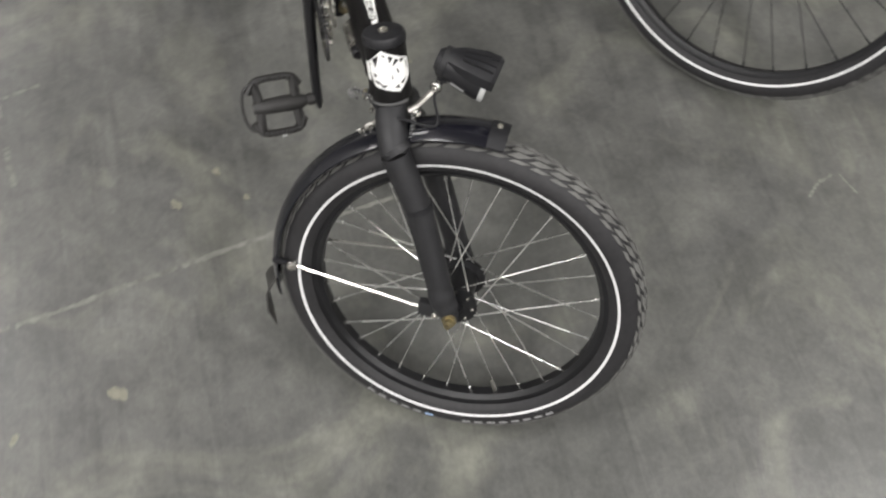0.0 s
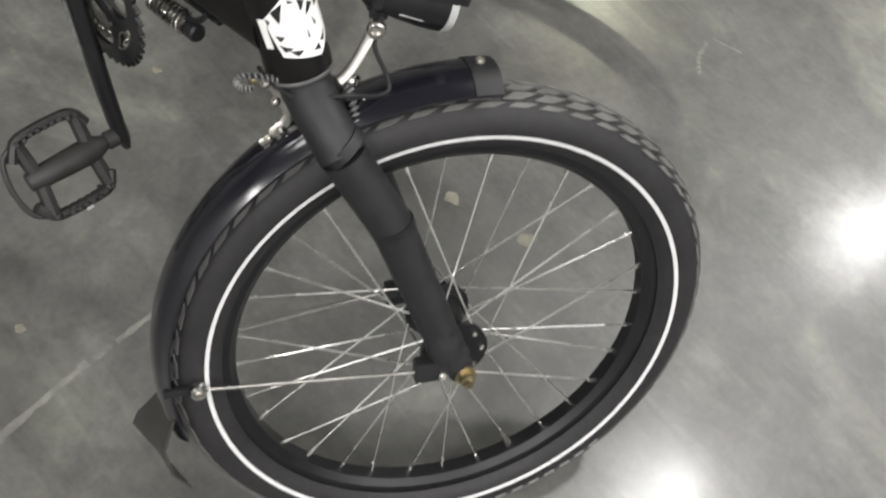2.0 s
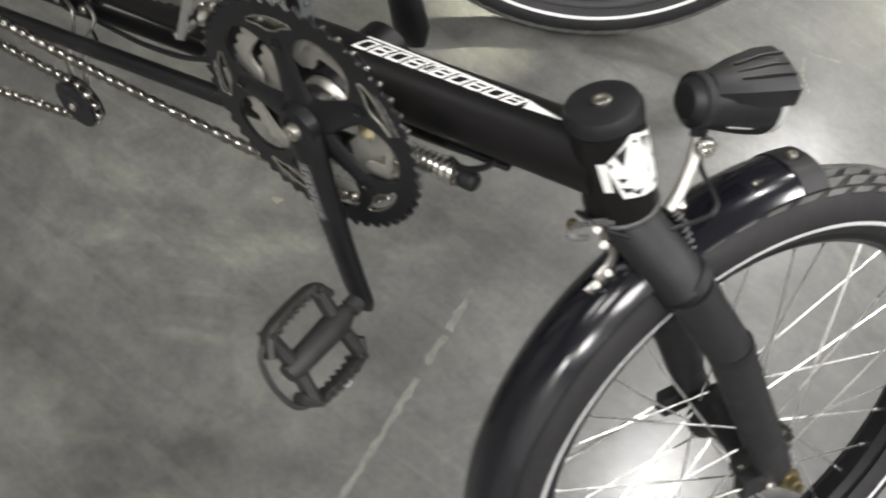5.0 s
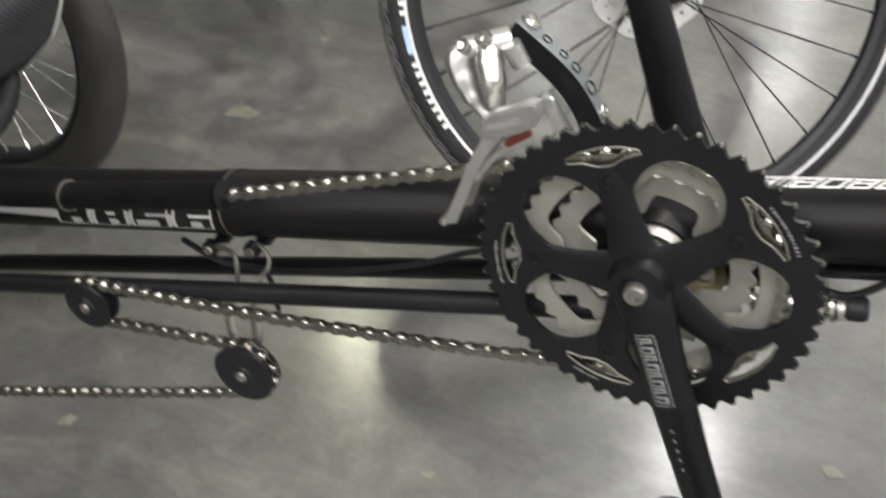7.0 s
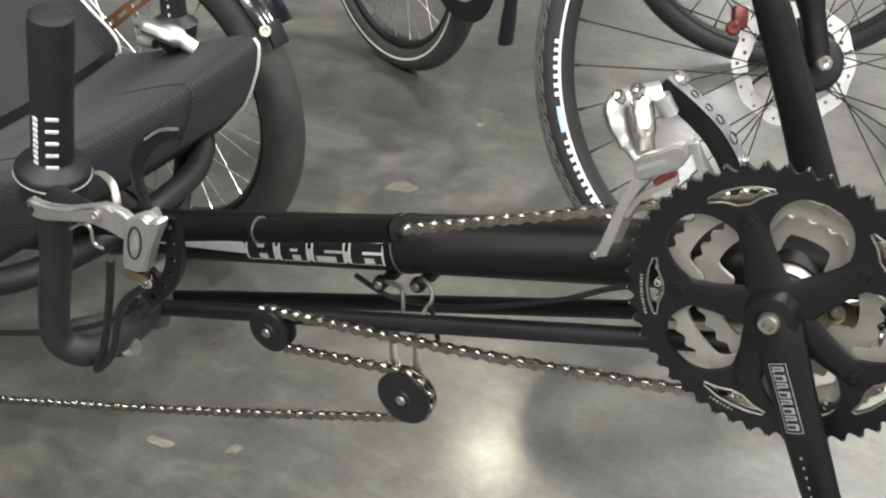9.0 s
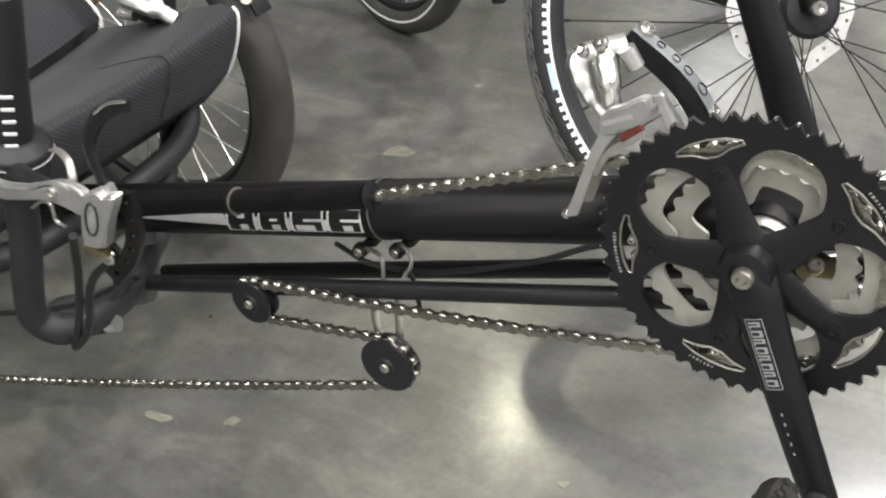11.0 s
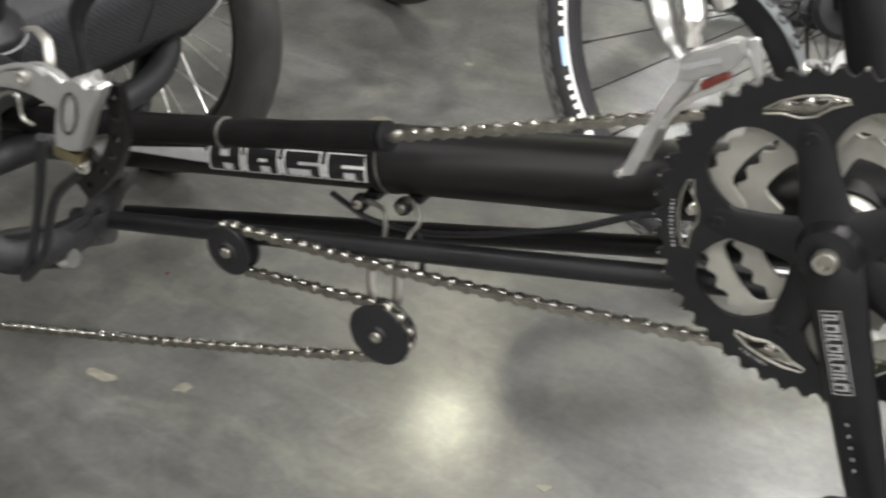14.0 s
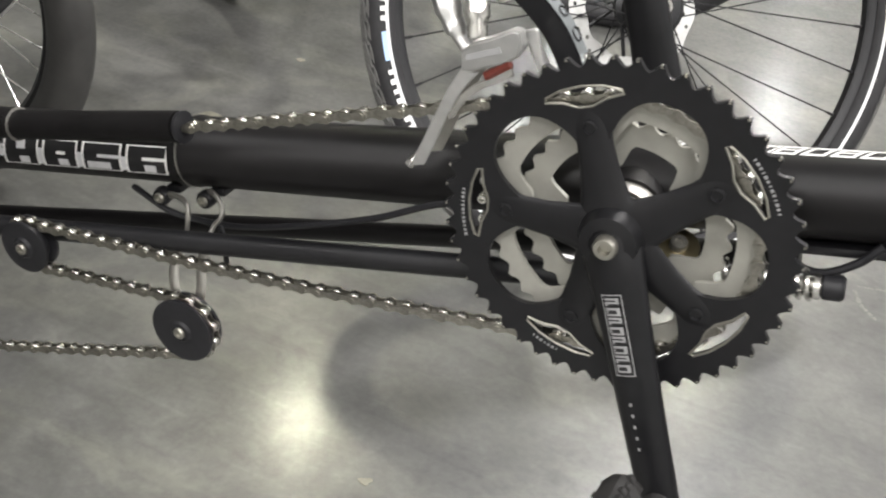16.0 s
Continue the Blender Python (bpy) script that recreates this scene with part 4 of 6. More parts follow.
body = part("derailleur_body", flat_plate([(-0.1055, 0.5316), (-0.1003, 0.5379), (-0.0899, 0.5440), (-0.0793, 0.5517), (-0.0751, 0.5520), (-0.0726, 0.5451), (-0.0738, 0.5383), (-0.0782, 0.5330), (-0.0874, 0.5277), (-0.0961, 0.5226), (-0.1039, 0.5201)], 0.009, -0.0590, 0.0012), CAST, trike, "silver derailleur body")
part("pivot_barrel", tube(B(), [V(-0.079, -0.063, 0.5385), V(-0.079, -0.052, 0.5405)], 0.0050, 16), CAST, body)
bm = box(B(), axes((0.8718, 0, 0.4898), (-0.4898, 0, 0.8718), (0, -1, 0), V(-0.0928, -0.0681, 0.5341)), 0.021, 0.0034, 0.0006)
part("print_bar", bm, GREYINK, body)
bm = tube(B(), [V(-0.0897, -0.0660, 0.5210), V(-0.0774, -0.0655, 0.5322)], 0.0027, 8)
part("stop_block", bm, RED, body, "small red stop block")
part("link_plate", flat_plate([(-0.0789, 0.5472), (-0.0710, 0.5515), (-0.0690, 0.5509), (-0.0653, 0.5413), (-0.0613, 0.5303), (-0.0643, 0.5283), (-0.0694, 0.5384), (-0.0731, 0.5444), (-0.0769, 0.5433)], 0.0025, -0.0535, 0.0005), ALU, body)
bm = tube(B(), spline([V(-0.109, -0.050, 0.527), V(-0.119, -0.050, 0.538), V(-0.129, -0.046, 0.553), V(-0.128, -0.040, 0.561)], 5), [0.006, 0.0085, 0.0105, 0.0115, 0.010], 14, True, 0.65)
arm = part("derailleur_arm", bm, ALU, body, "polished cast arm")
bm = tube(B(), spline([V(-0.103, -0.052, 0.535), V(-0.107, -0.048, 0.548), V(-0.114, -0.040, 0.560), V(-0.117, -0.034, 0.567)], 5), [0.006, 0.0075, 0.0085, 0.009], 12, True, 0.6)
part("derailleur_arm", bm, STEEL, body)
bm = tube(B(), [V(-0.128, -0.042, 0.560), V(-0.106, -0.028, 0.566)], 0.0075, 14)
part("arm_barrel", bm, ALU, body)
bm = tube(B(), [V(-0.103, -0.036, 0.567), V(-0.096, -0.034, 0.555)], 0.006, 12)
part("arm_barrel", bm, ALU, body)
for c_ in (V(-0.127, -0.046, 0.5625), V(-0.116, -0.042, 0.5685)):
    part("arm_bolt", bolt(B(), c_, V(-0.3, -0.6, 0.7), 0.0052, 0.005), STEEL, body)
bm = box(B(), axes((0.61, 0, -0.79), (0, 1, 0), (0.79, 0, 0.61), V(-0.0715, -0.032, 0.527)), 0.030, 0.012, 0.002, 0.0005)
part("return_plate", bm, ALU, body)

# boom clamp: spring bolt under the boom ahead of the chainset
q0, q1 = V(0.062, -0.022, 0.428), V(0.128, -0.022, 0.445)
d = (q1 - q0).normalized()
bm = tube(B(), [q0, q1 - d * 0.012], 0.0042, 12)
sb = part("spring_bolt", bm, DULL, trike, "sprung clamp bolt with a black tip below the boom")
bm = tube(B(), [q1 - d * 0.0125, q1 - d * 0.0115, q1 - d * 0.002, q1], [0.0062, 0.0078, 0.0078, 0.0062], 14)
part("tip", bm, PLASTIC, sb)
bm = tube(B(), [q1 - d * 0.0165, q1 - d * 0.013], 0.0082, 14)
part("nut", bm, STEEL, sb)
coil = []
for i in range(90):
    t = i / 89
    c = q0.lerp(q1 - d * 0.017, t)
    a = 2 * math.pi * 9 * t
    coil.append(c + V(0, 1, 0) * 0.0084 * math.cos(a) + d.cross(V(0, 1, 0)) * 0.0084 * math.sin(a))
part("coil", tube(B(), coil, 0.0017, 6), STEEL, sb)
bm = box(B(), axes(BD, (0, 1, 0), BD.cross(V(0, 1, 0)), boom_at(0.12, -0.006, -0.030)), 0.055, 0.018, 0.006, 0.002)
part("clamp_bracket", bm, SATIN, trike, "black clamp bracket")
bm = lathe(B(), [(0.003, 0), (0.0125, 0), (0.0130, 0.001), (0.0125, 0.0022), (0.003, 0.0024)], frame_to(V(0, -0.45, 0.9), V(0.0326, -0.0200, 0.4325)), 24)
anchor = part("cable_anchor", bm, BRASS, trike, "brass anchor washer with a dull bolt")
part("anchor_bolt", bolt(B(), V(0.0326, -0.0200, 0.4325) + V(0, -0.45, 0.9) * 0.002, V(0, -0.45, 0.9), 0.0055, 0.005), DULL, anchor)

# ---- fork, front wheel, fender, lamp ----
fr = wheel(trike, "front_wheel", WM, 0.2250, 0.0258, 0.1920, 0.2188, spokes=32, hub_r=0.031, hub_w=0.062, tread=56, hub_bolts=True, label="front wheel with a black rim and white striped tyre")
bm = tube(B(), spline([W(-0.103, 0.258, -0.05), W(-0.106, 0.258, -0.025), W(-0.103, 0.254, 0.02)], 5), 0.0135, 16)
fork = part("fork_crown", bm, MATTE, trike, "matte black suspension fork")
for s in (1, -1):
    o = 0.0 if s > 0 else -0.002
    if s > 0:
        top = [HC + HD * 0.081, HC + HD * 0.092, W(-0.111, 0.256, 0.010), W(-0.103, 0.240, 0.028), W(-0.0965, 0.226, 0.0385)]
        bm = tube(B(), spline(top, 6), [0.0215, 0.0205, 0.0198, 0.0192, 0.0189], 24)
    else:
        top = [W(-0.104, 0.252, 0.0), W(-0.103, 0.250, -0.02), W(-0.097, 0.240, -0.030), W(-0.0905, 0.226, -0.0385)]
        bm = tube(B(), spline(top, 6), [0.014, 0.016, 0.017, 0.018], 24)
    leg = part("fork_leg", bm, MATTE, fork)
    bm = tube(B(), [W(-0.0985, 0.235, s * 0.035), W(-0.0925, 0.229, s * 0.0375)], 0.0188, 20)
    tube(bm, [W(-0.0965, 0.227, s * 0.0385), W(-0.060, 0.158, s * 0.045), W(-0.0225, 0.05, s * 0.050)], [0.0184, 0.0178, 0.0165], 20)
    part("fork_leg", bm, MATTE, fork)
    bm = tube(B(), [W(-0.0615, 0.163, s * 0.0448), W(-0.0595, 0.157, s * 0.0452)], 0.0187, 20)
    part("leg_collar", bm, PLASTIC, fork)
    bm = tube(B(), spline([W(-0.0235, 0.054, s * 0.050), W(-0.016, 0.03, s * 0.052), W(-0.004, 0.004, s * 0.053), W(0.004, -0.012, s * 0.053)], 5), [0.0168, 0.0178, 0.0165, 0.013, 0.008], 18, True, 0.8)
    box(bm, axes(WF, WU, WN, W(-0.030, 0.006, s * 0.054)), 0.028, 0.022, 0.014, 0.003)
    part("dropout", bm, MATTE, fork)
bm = lathe(B(), [(0, 0), (0.010, 0), (0.010, 0.004), (0.0068, 0.0045), (0.0068, 0.011), (0.004, 0.012), (0.004, 0.016), (0, 0.016)], frame_to(WN, W(0, 0, 0.062)), 8)
part("axle_nut", bm, BRASS, fork, "brass axle nut")
part("dropout_bolt", bolt(B(), W(-0.020, 0.003, 0.062), WN, 0.0048, 0.004), STEEL, fork)
bm = tube(B(), [W(0.077, -0.190, 0.0), W(0.071, -0.172, 0.0), W(0.066, -0.160, 0.0)], [0.0028, 0.0028, 0.002], 10)
part("valve", bm, DULL, fr, "metal valve")


def fender(parent, point, a0, a1, r, half, name, label, n=40, depth=0.012, mat_=None, r_end=0.0):
    """An arched mudguard: point(f, u, d) places it, from angle a0 to a1."""
    bm = B()
    rows = []
    for i in range(n + 1):
        a = radians(a0 + (a1 - a0) * i / n)
        row = []
        for k in range(13):
            t = -1 + 2 * k / 12
            rr = r + ((r_end or r) - r) * i / n - depth * (abs(t) ** 2.6)
            row.append((rr, a, t * half))
        rows.append(row)
    for th in (0, -0.0022):
        g = [[bm.verts.new(point((rr + th) * math.cos(a), (rr + th) * math.sin(a), d)) for rr, a, d in row] for row in rows]
        for i in range(n):
            for k in range(12):
                bm.faces.new((g[i][k], g[i + 1][k], g[i + 1][k + 1], g[i][k + 1]))
        if th == 0:
            g0 = g
    for i in range(n):
        for k in (0, 12):
            bm.faces.new((g0[i][k], g0[i + 1][k], g[i + 1][k], g[i][k]))
    for i in (0, n):
        for k in range(12):
            bm.faces.new((g0[i][k], g0[i][k + 1], g[i][k + 1], g[i][k]))
    return part(name, bm, mat_ or FENDER, parent, label)


fen = fender(trike, W, 85.6, 193, 0.2705, 0.0285, "front_fender", "gloss black front mudguard", r_end=0.2615)
fender(fen, W, 82.9, 87.8, 0.2717, 0.0292, "fender_tip", "grey rubber end cap", 6, 0.013, PLASTIC)
part("tip_screw", bolt(B(), W(0.2715 * math.cos(radians(85.6)), 0.2715 * math.sin(radians(85.6)) + 0.0005, 0), WU, 0.004, 0.003), BOLTS, fen)
# flap at the tail, bent outwards
bm = B()
flap_rows = [((-0.250, -0.030, 0.026), (-0.250, -0.030, -0.026)), ((-0.262, -0.060, 0.032), (-0.268, -0.055, -0.032)), ((-0.258, -0.086, 0.037), (-0.282, -0.072, -0.036)), ((-0.244, -0.104, 0.040), (-0.288, -0.088, -0.038))]
g_f = []
for th in (0.0, 0.0024):
    g_f.append([[bm.verts.new(W(*(V(*a_).lerp(V(*b_), k_ / 4) - V(th, 0, 0)))) for k_ in range(5)] for a_, b_ in flap_rows])
for g in g_f:
    for i in range(3):
        for k_ in range(4):
            bm.faces.new((g[i][k_], g[i][k_ + 1], g[i + 1][k_ + 1], g[i + 1][k_]))
for i in range(3):
    for k_ in (0, 4):
        bm.faces.new((g_f[0][i][k_], g_f[0][i + 1][k_], g_f[1][i + 1][k_], g_f[1][i][k_]))
for i in (0, 3):
    for k_ in range(4):
        bm.faces.new((g_f[0][i][k_], g_f[0][i][k_ + 1], g_f[1][i][k_ + 1], g_f[1][i][k_]))
part("mud_flap", bm, FLAPM, fen, "dusty grey rubber flap")
# stay with its end block
bm = tube(B(), [W(-0.030, 0.006, 0.058), W(-0.225, 0.006, 0.031)], 0.0019, 8)
stay = part("stay", bm, STEEL, fen, "steel wire stay")
bm = bolt(B(), W(-0.227, 0.006, 0.029), WN, 0.0075, 0.008)
part("stay_bolt", bm, STEEL, stay)
bm = box(B(), axes(WF, WU, WN, W(-0.243, 0.004, 0.027)), 0.026, 0.007, 0.006, 0.001)
part("stay_clip", bm, PLASTIC, stay)
bm = tube(B(), [W(-0.030, 0.006, -0.058), W(-0.225, 0.006, -0.031)], 0.0019, 8)
part("stay", bm, STEEL, fen)
# bracket between crown and fender
for (f_, u_, d_) in ((-0.145, 0.274, 0.002), (-0.138, 0.257, 0.0), (-0.136, 0.233, 0.002), (-0.146, 0.227, 0.002)):
    part("bracket_bolt", bolt(B(), W(f_, u_, d_), (WF * -0.7 + WU * 0.5 + WN * 0.5), 0.0036, 0.0035), STEEL, fen)
bm = tube(B(), spline([W(-0.143, 0.278, -0.003), W(-0.136, 0.259, -0.003), W(-0.130, 0.247, -0.002), W(-0.132, 0.238, -0.002), W(-0.140, 0.230, -0.001), W(-0.153, 0.222, 0.0)], 5), [0.0035, 0.004, 0.004, 0.0045, 0.006, 0.003], 10, True, 0.3, WN)
part("fender_bracket", bm, DULL, fen, "aluminium bracket")

# lamp
LB = V(0.2286, 0.061, 0.5415)
LF = LB + V(0.54, 0.80, -0.2).normalized() * 0.0715
ld = (LF - LB).normalized()
m = frame_to(ld, LB) @ Matrix.Diagonal((0.92, 0.92, 0.84, 1))
bm = lathe(B(), [(0, -0.004), (0.013, -0.003), (0.0185, 0.004), (0.0205, 0.014), (0.0235, 0.028), (0.0275, 0.05), (0.0290, 0.066), (0.0290, 0.070), (0.027, 0.071)], m, 32)
lamp_ob = part("headlamp", bm, PLASTIC, trike, "black plastic headlamp")
bm = lathe(B(), [(0.0290, 0.0705), (0.0297, 0.071), (0.0290, 0.0775), (0.0272, 0.0785), (0.0255, 0.0765), (0, 0.0765)], m, 32)
part("lens", bm, CLEAR, lamp_ob, "clear lamp lens")
bm = lathe(B(), [(0.0190, 0.004), (0.0210, 0.005), (0.0216, 0.013), (0.0202, 0.0145)], m, 32)
part("switch_ring", bm, GRIPR, lamp_ob)
up_l = (V(0, 0, 0.94) - ld * ld.z * 0.94).normalized()
sd_l = up_l.cross(ld)
bm = B()
tops = []
for a_, w_, h_ in ((0.012, 0.012, 0.0210), (0.030, 0.018, 0.0260), (0.060, 0.0235, 0.0312), (0.080, 0.024, 0.0318), (0.086, 0.021, 0.0285)):
    tops.append([bm.verts.new(LB + ld * (a_ * 0.84) + sd_l * (w_ * u_) + up_l * z_) for u_, z_ in ((-1, h_ - 0.016), (-0.85, h_ - 0.004), (-0.3, h_), (0.3, h_), (0.85, h_ - 0.004), (1, h_ - 0.016))])
for r0, r1 in zip(tops, tops[1:]):
    for k_ in range(6):
        bm.faces.new((r0[k_], r1[k_], r1[(k_ + 1) % 6], r0[(k_ + 1) % 6]))
bm.faces.new(tops[0]), bm.faces.new(tops[-1][::-1])
hood = part("hood", bm, PLASTIC, lamp_ob)
for u_ in (-0.5, 0.0, 0.5):
    bm = tube(B(), [LB + ld * 0.0269 + sd_l * (0.012 * u_) + up_l * 0.0262, LB + ld * 0.0504 + sd_l * (0.018 * u_) + up_l * 0.0314, LB + ld * 0.0664 + sd_l * (0.019 * u_) + up_l * 0.0319], 0.0013, 6)
    part("hood_rib", bm, SATIN, hood)
bm = tube(B(), [LB + ld * 0.024 + ld.cross(up_l) * 0.0220 - up_l * 0.004, LB + ld * 0.042 + ld.cross(up_l) * 0.0250 - up_l * 0.004], 0.0008, 6, True, 0.4)
part("print_bar", bm, GREYINK, lamp_ob)
lbolt = V(0.2446, 0.061, 0.5195)
bm = tube(B(), spline([lbolt, lbolt + V(-0.004, 0.004, 0.012), LB + ld * 0.018 - up_l * 0.016], 4), 0.007, 10, True, 0.6)
part("lamp_foot", bm, PLASTIC, lamp_ob)
part("foot_bolt", bolt(B(), lbolt + V(0.008, -0.008, 0.002), V(0.7, -0.7, 0.2), 0.0075, 0.006), STEEL, lamp_ob)
bm = tube(B(), spline([W(-0.092, 0.272, 0.006), W(-0.082, 0.280, 0.004), W(-0.070, 0.296, 0.0), lbolt], 6), 0.0046, 10, True, 0.4)
part("lamp_bracket", bm, DULL, trike, "bent steel lamp bracket")


def wire(pts, r, material, name, label="", parent=trike):
    return part(name, tube(B(), spline(pts, 8), r, 8), material, parent, label)


wire([lbolt + V(0.004, 0, 0.004), lbolt + V(0.012, -0.012, -0.012), W(-0.055, 0.262, 0.012), W(-0.095, 0.268, 0.022), HC + HD * 0.084 + V(0.022, -0.018, 0.0), HC + HD * 0.082 + V(0.0, -0.0275, 0), HC + HD * 0.086 + V(-0.022, -0.022, -0.004)], 0.0019, PLASTIC, "lamp_cable", "black lamp cable")
ring = [HC + HD * 0.0835 + (V(1, 0, 0.468).normalized() * math.cos(a) + V(0, -1, 0) * math.sin(a)) * 0.0255 for a in (math.pi * (i / 14) - 0.7 for i in range(15))]
part("cable_loop", tube(B(), ring, 0.0019, 8), CABLEG, trike, "grey cable round the head tube")


def spiral_wrap(pts, r, turns):
    p = spline(pts, 12)
    body_ = part("spiral_cable", tube(B(), p, r * 0.72, 8), PLASTIC, trike, "black cable with a white spiral wrap")
    co, side_ = [], V(0.3, 0.8, 0.5)
    n = turns * 10
    for i in range(n + 1):
        t = i / n * (len(p) - 1)
        j = min(int(t), len(p) - 2)
        c = p[j].lerp(p[j + 1], t - j)
        d_ = (p[j + 1] - p[j]).normalized()
        s1 = (side_ - d_ * side_.dot(d_)).normalized()
        s2 = d_.cross(s1)
        a = 2 * math.pi * i / 10
        co.append(c + (s1 * math.cos(a) + s2 * math.sin(a)) * r)
    part("wrap", tube(B(), co, r * 0.3, 5), WIREW, body_, "white spiral wrap")


q = HC + HD * 0.084
spiral_wrap([V(*p_) + V(0.006, -0.003, 0.0115) for p_ in ((0.228, -0.017, 0.4815), (0.2195, -0.0256, 0.483), (0.2105, -0.037, 0.483), (0.209, -0.0435, 0.480), (0.2135, -0.043, 0.4775), (0.2195, -0.036, 0.477))], 0.0024, 17)
spiral_wrap([V(*p_) + V(0.005, -0.005, 0.0135) for p_ in ((0.247, 0.028, 0.474), (0.256, 0.027, 0.470), (0.268, 0.0235, 0.462), (0.280, 0.018, 0.454))], 0.0029, 10)
part("crown_bolt", bolt(B(), W(-0.082, 0.270, 0.004), WN + WF, 0.006, 0.005), STEEL, fork)
part("crown_bolt", bolt(B(), q + V(-0.018, -0.028, -0.012), V(-0.3, -1, 0.2), 0.0048, 0.004), BRASS, fork)

# ---- rear of the trike: seat, handlebar, rear wheel ----


def slung(profile, half, sag, n=24, nose=0.0):
    """A cloth shell along y from a side profile of (x, z), which sags in the middle."""
    bm = B()
    g = []
    for i in range(n + 1):
        t = -1 + 2 * i / n
        s = sag * (1 - t * t)
        g.append([bm.verts.new((x + nose * (1 - t * t), t * half, z - s * k)) for x, z, k in profile])
    m = len(profile)
    for i in range(n):
        for k in range(m):
            bm.faces.new((g[i][k], g[i][(k + 1) % m], g[i + 1][(k + 1) % m], g[i + 1][k]))
    bm.faces.new(g[0]), bm.faces.new(g[-1][::-1])
    return bm


prof = [(-0.850, 0.338, 1), (-0.80, 0.352, 1), (-0.74, 0.374, 1), (-0.69, 0.394, 1), (-0.655, 0.405, 0.9), (-0.640, 0.404, 0.7), (-0.634, 0.395, 0.5), (-0.640, 0.365, 0.3), (-0.660, 0.322, 0.2),
        (-0.702, 0.276, 0.1), (-0.712, 0.276, 0.1), (-0.690, 0.325, 0.3), (-0.700, 0.365, 0.6), (-0.80, 0.335, 1), (-0.850, 0.322, 1)]
seat = part("seat", slung(prof, 0.2, 0.022), SEATCLOTH, trike, "charcoal mesh sling seat with white piping", None, 75)
for s in (-1, 1):
    pts = [V(x_, s * 0.2015, z_) for x_, z_, k_ in prof[5:10]]
    part("piping", tube(B(), spline(pts, 5), 0.0018, 8), PIPING, seat, "white piping")
    part("seam", tube(B(), spline([V(x_, s * 0.09, z_) for x_, z_ in ((-0.74, 0.3566), (-0.69, 0.3768), (-0.655, 0.3896), (-0.640, 0.3925), (-0.6335, 0.3864), (-0.6392, 0.3595), (-0.659, 0.3185))], 6), 0.0007, 6), SEATCLOTH, seat)
bprof = [(-0.868, 0.305, 0.4), (-0.848, 0.352, 0.7), (-0.90, 0.396, 1), (-1.02, 0.49, 1), (-1.16, 0.62, 1), (-1.25, 0.73, 1), (-1.262, 0.72, 1), (-1.17, 0.60, 1), (-1.03, 0.47, 1), (-0.90, 0.370, 1), (-0.876, 0.345, 0.7)]
back = part("backrest", slung(bprof, 0.2, 0.03), SEATCLOTH, trike, "charcoal mesh backrest with white piping", None, 75)
for s in (-1, 1):
    pts = [V(x_, s * 0.2015, z_) for x_, z_, k_ in bprof[0:6]]
    part("piping", tube(B(), spline(pts, 5), 0.0018, 8), PIPING, back, "white piping")
for s in (-1, 1):
    bm = tube(B(), spline([V(-1.25, s * 0.185, 0.71), V(-1.02, s * 0.185, 0.465), V(-0.87, s * 0.185, 0.325), V(-0.76, s * 0.185, 0.335), V(-0.718, s * 0.178, 0.303), V(-0.696, s * 0.165, 0.280), V(-0.6775, s * 0.135, 0.271), V(-0.665, s * 0.10, 0.269), V(-0.658, s * 0.065, 0.270), V(-0.650, s * 0.015, 0.270)], 8), 0.0135, 14)
    part("seat_frame", bm, MATTE, trike, "matte black seat frame tube")
bm = tube(B(), [V(-0.9, -0.27, 0.228), V(-0.9, 0.27, 0.228)], 0.017, 16)
part("rear_axle_tube", bm, MATTE, trike, "black rear axle tube")
bm = tube(B(), spline([boom_at(-0.86), V(-0.9, 0, 0.212)], 4), 0.024, 18)
part("frame_end", bm, GLOSS, trike)
bm = B()
tube(bm, [V(-0.70, -0.068, 0.158), V(-0.685, -0.068, 0.165), V(-0.59, -0.05, 0.207), V(-0.572, -0.05, 0.214)], [0.010, 0.0125, 0.0125, 0.010], 20)
tube(bm, [V(-0.60, -0.03, 0.20), boom_at(-0.62, 0, -0.01)], 0.016, 14)
part("steering_pivot", bm, CABLEG, trike, "dusty dark grey steering pivot housing")
for yc, nm in ((0.305, "rear_wheel"), (-0.36, "rear_wheel")):
    wheel(trike, nm, axes((1, 0, 0), (0, 1, 0), (0, 0, 1), V(-0.90, yc, 0.2355)), 0.209, 0.0265, 0.176, 0, spokes=32, hub_w=0.06, label="rear wheel with a wide black tyre", blocks=False, tyre_mat=DUSTY)


def RW(f_, u_, d_):
    return V(-0.90 + f_, 0.305 - d_, 0.2355 + u_)


rfen = fender(trike, RW, 33, 150, 0.262, 0.031, "rear_fender", "gloss black rear mudguard")
part("fender_bolt", bolt(B(), RW(0.218, 0.143, 0.033), V(0.6, -0.7, 0.5), 0.0075, 0.006), BOLTS, rfen)
bm = box(B(), frame_to(V(0.9, 0, 0.45), RW(0.222, 0.136, 0.018)), 0.028, 0.03, 0.005, 0.002)
part("fender_clip", bm, PLASTIC, rfen)

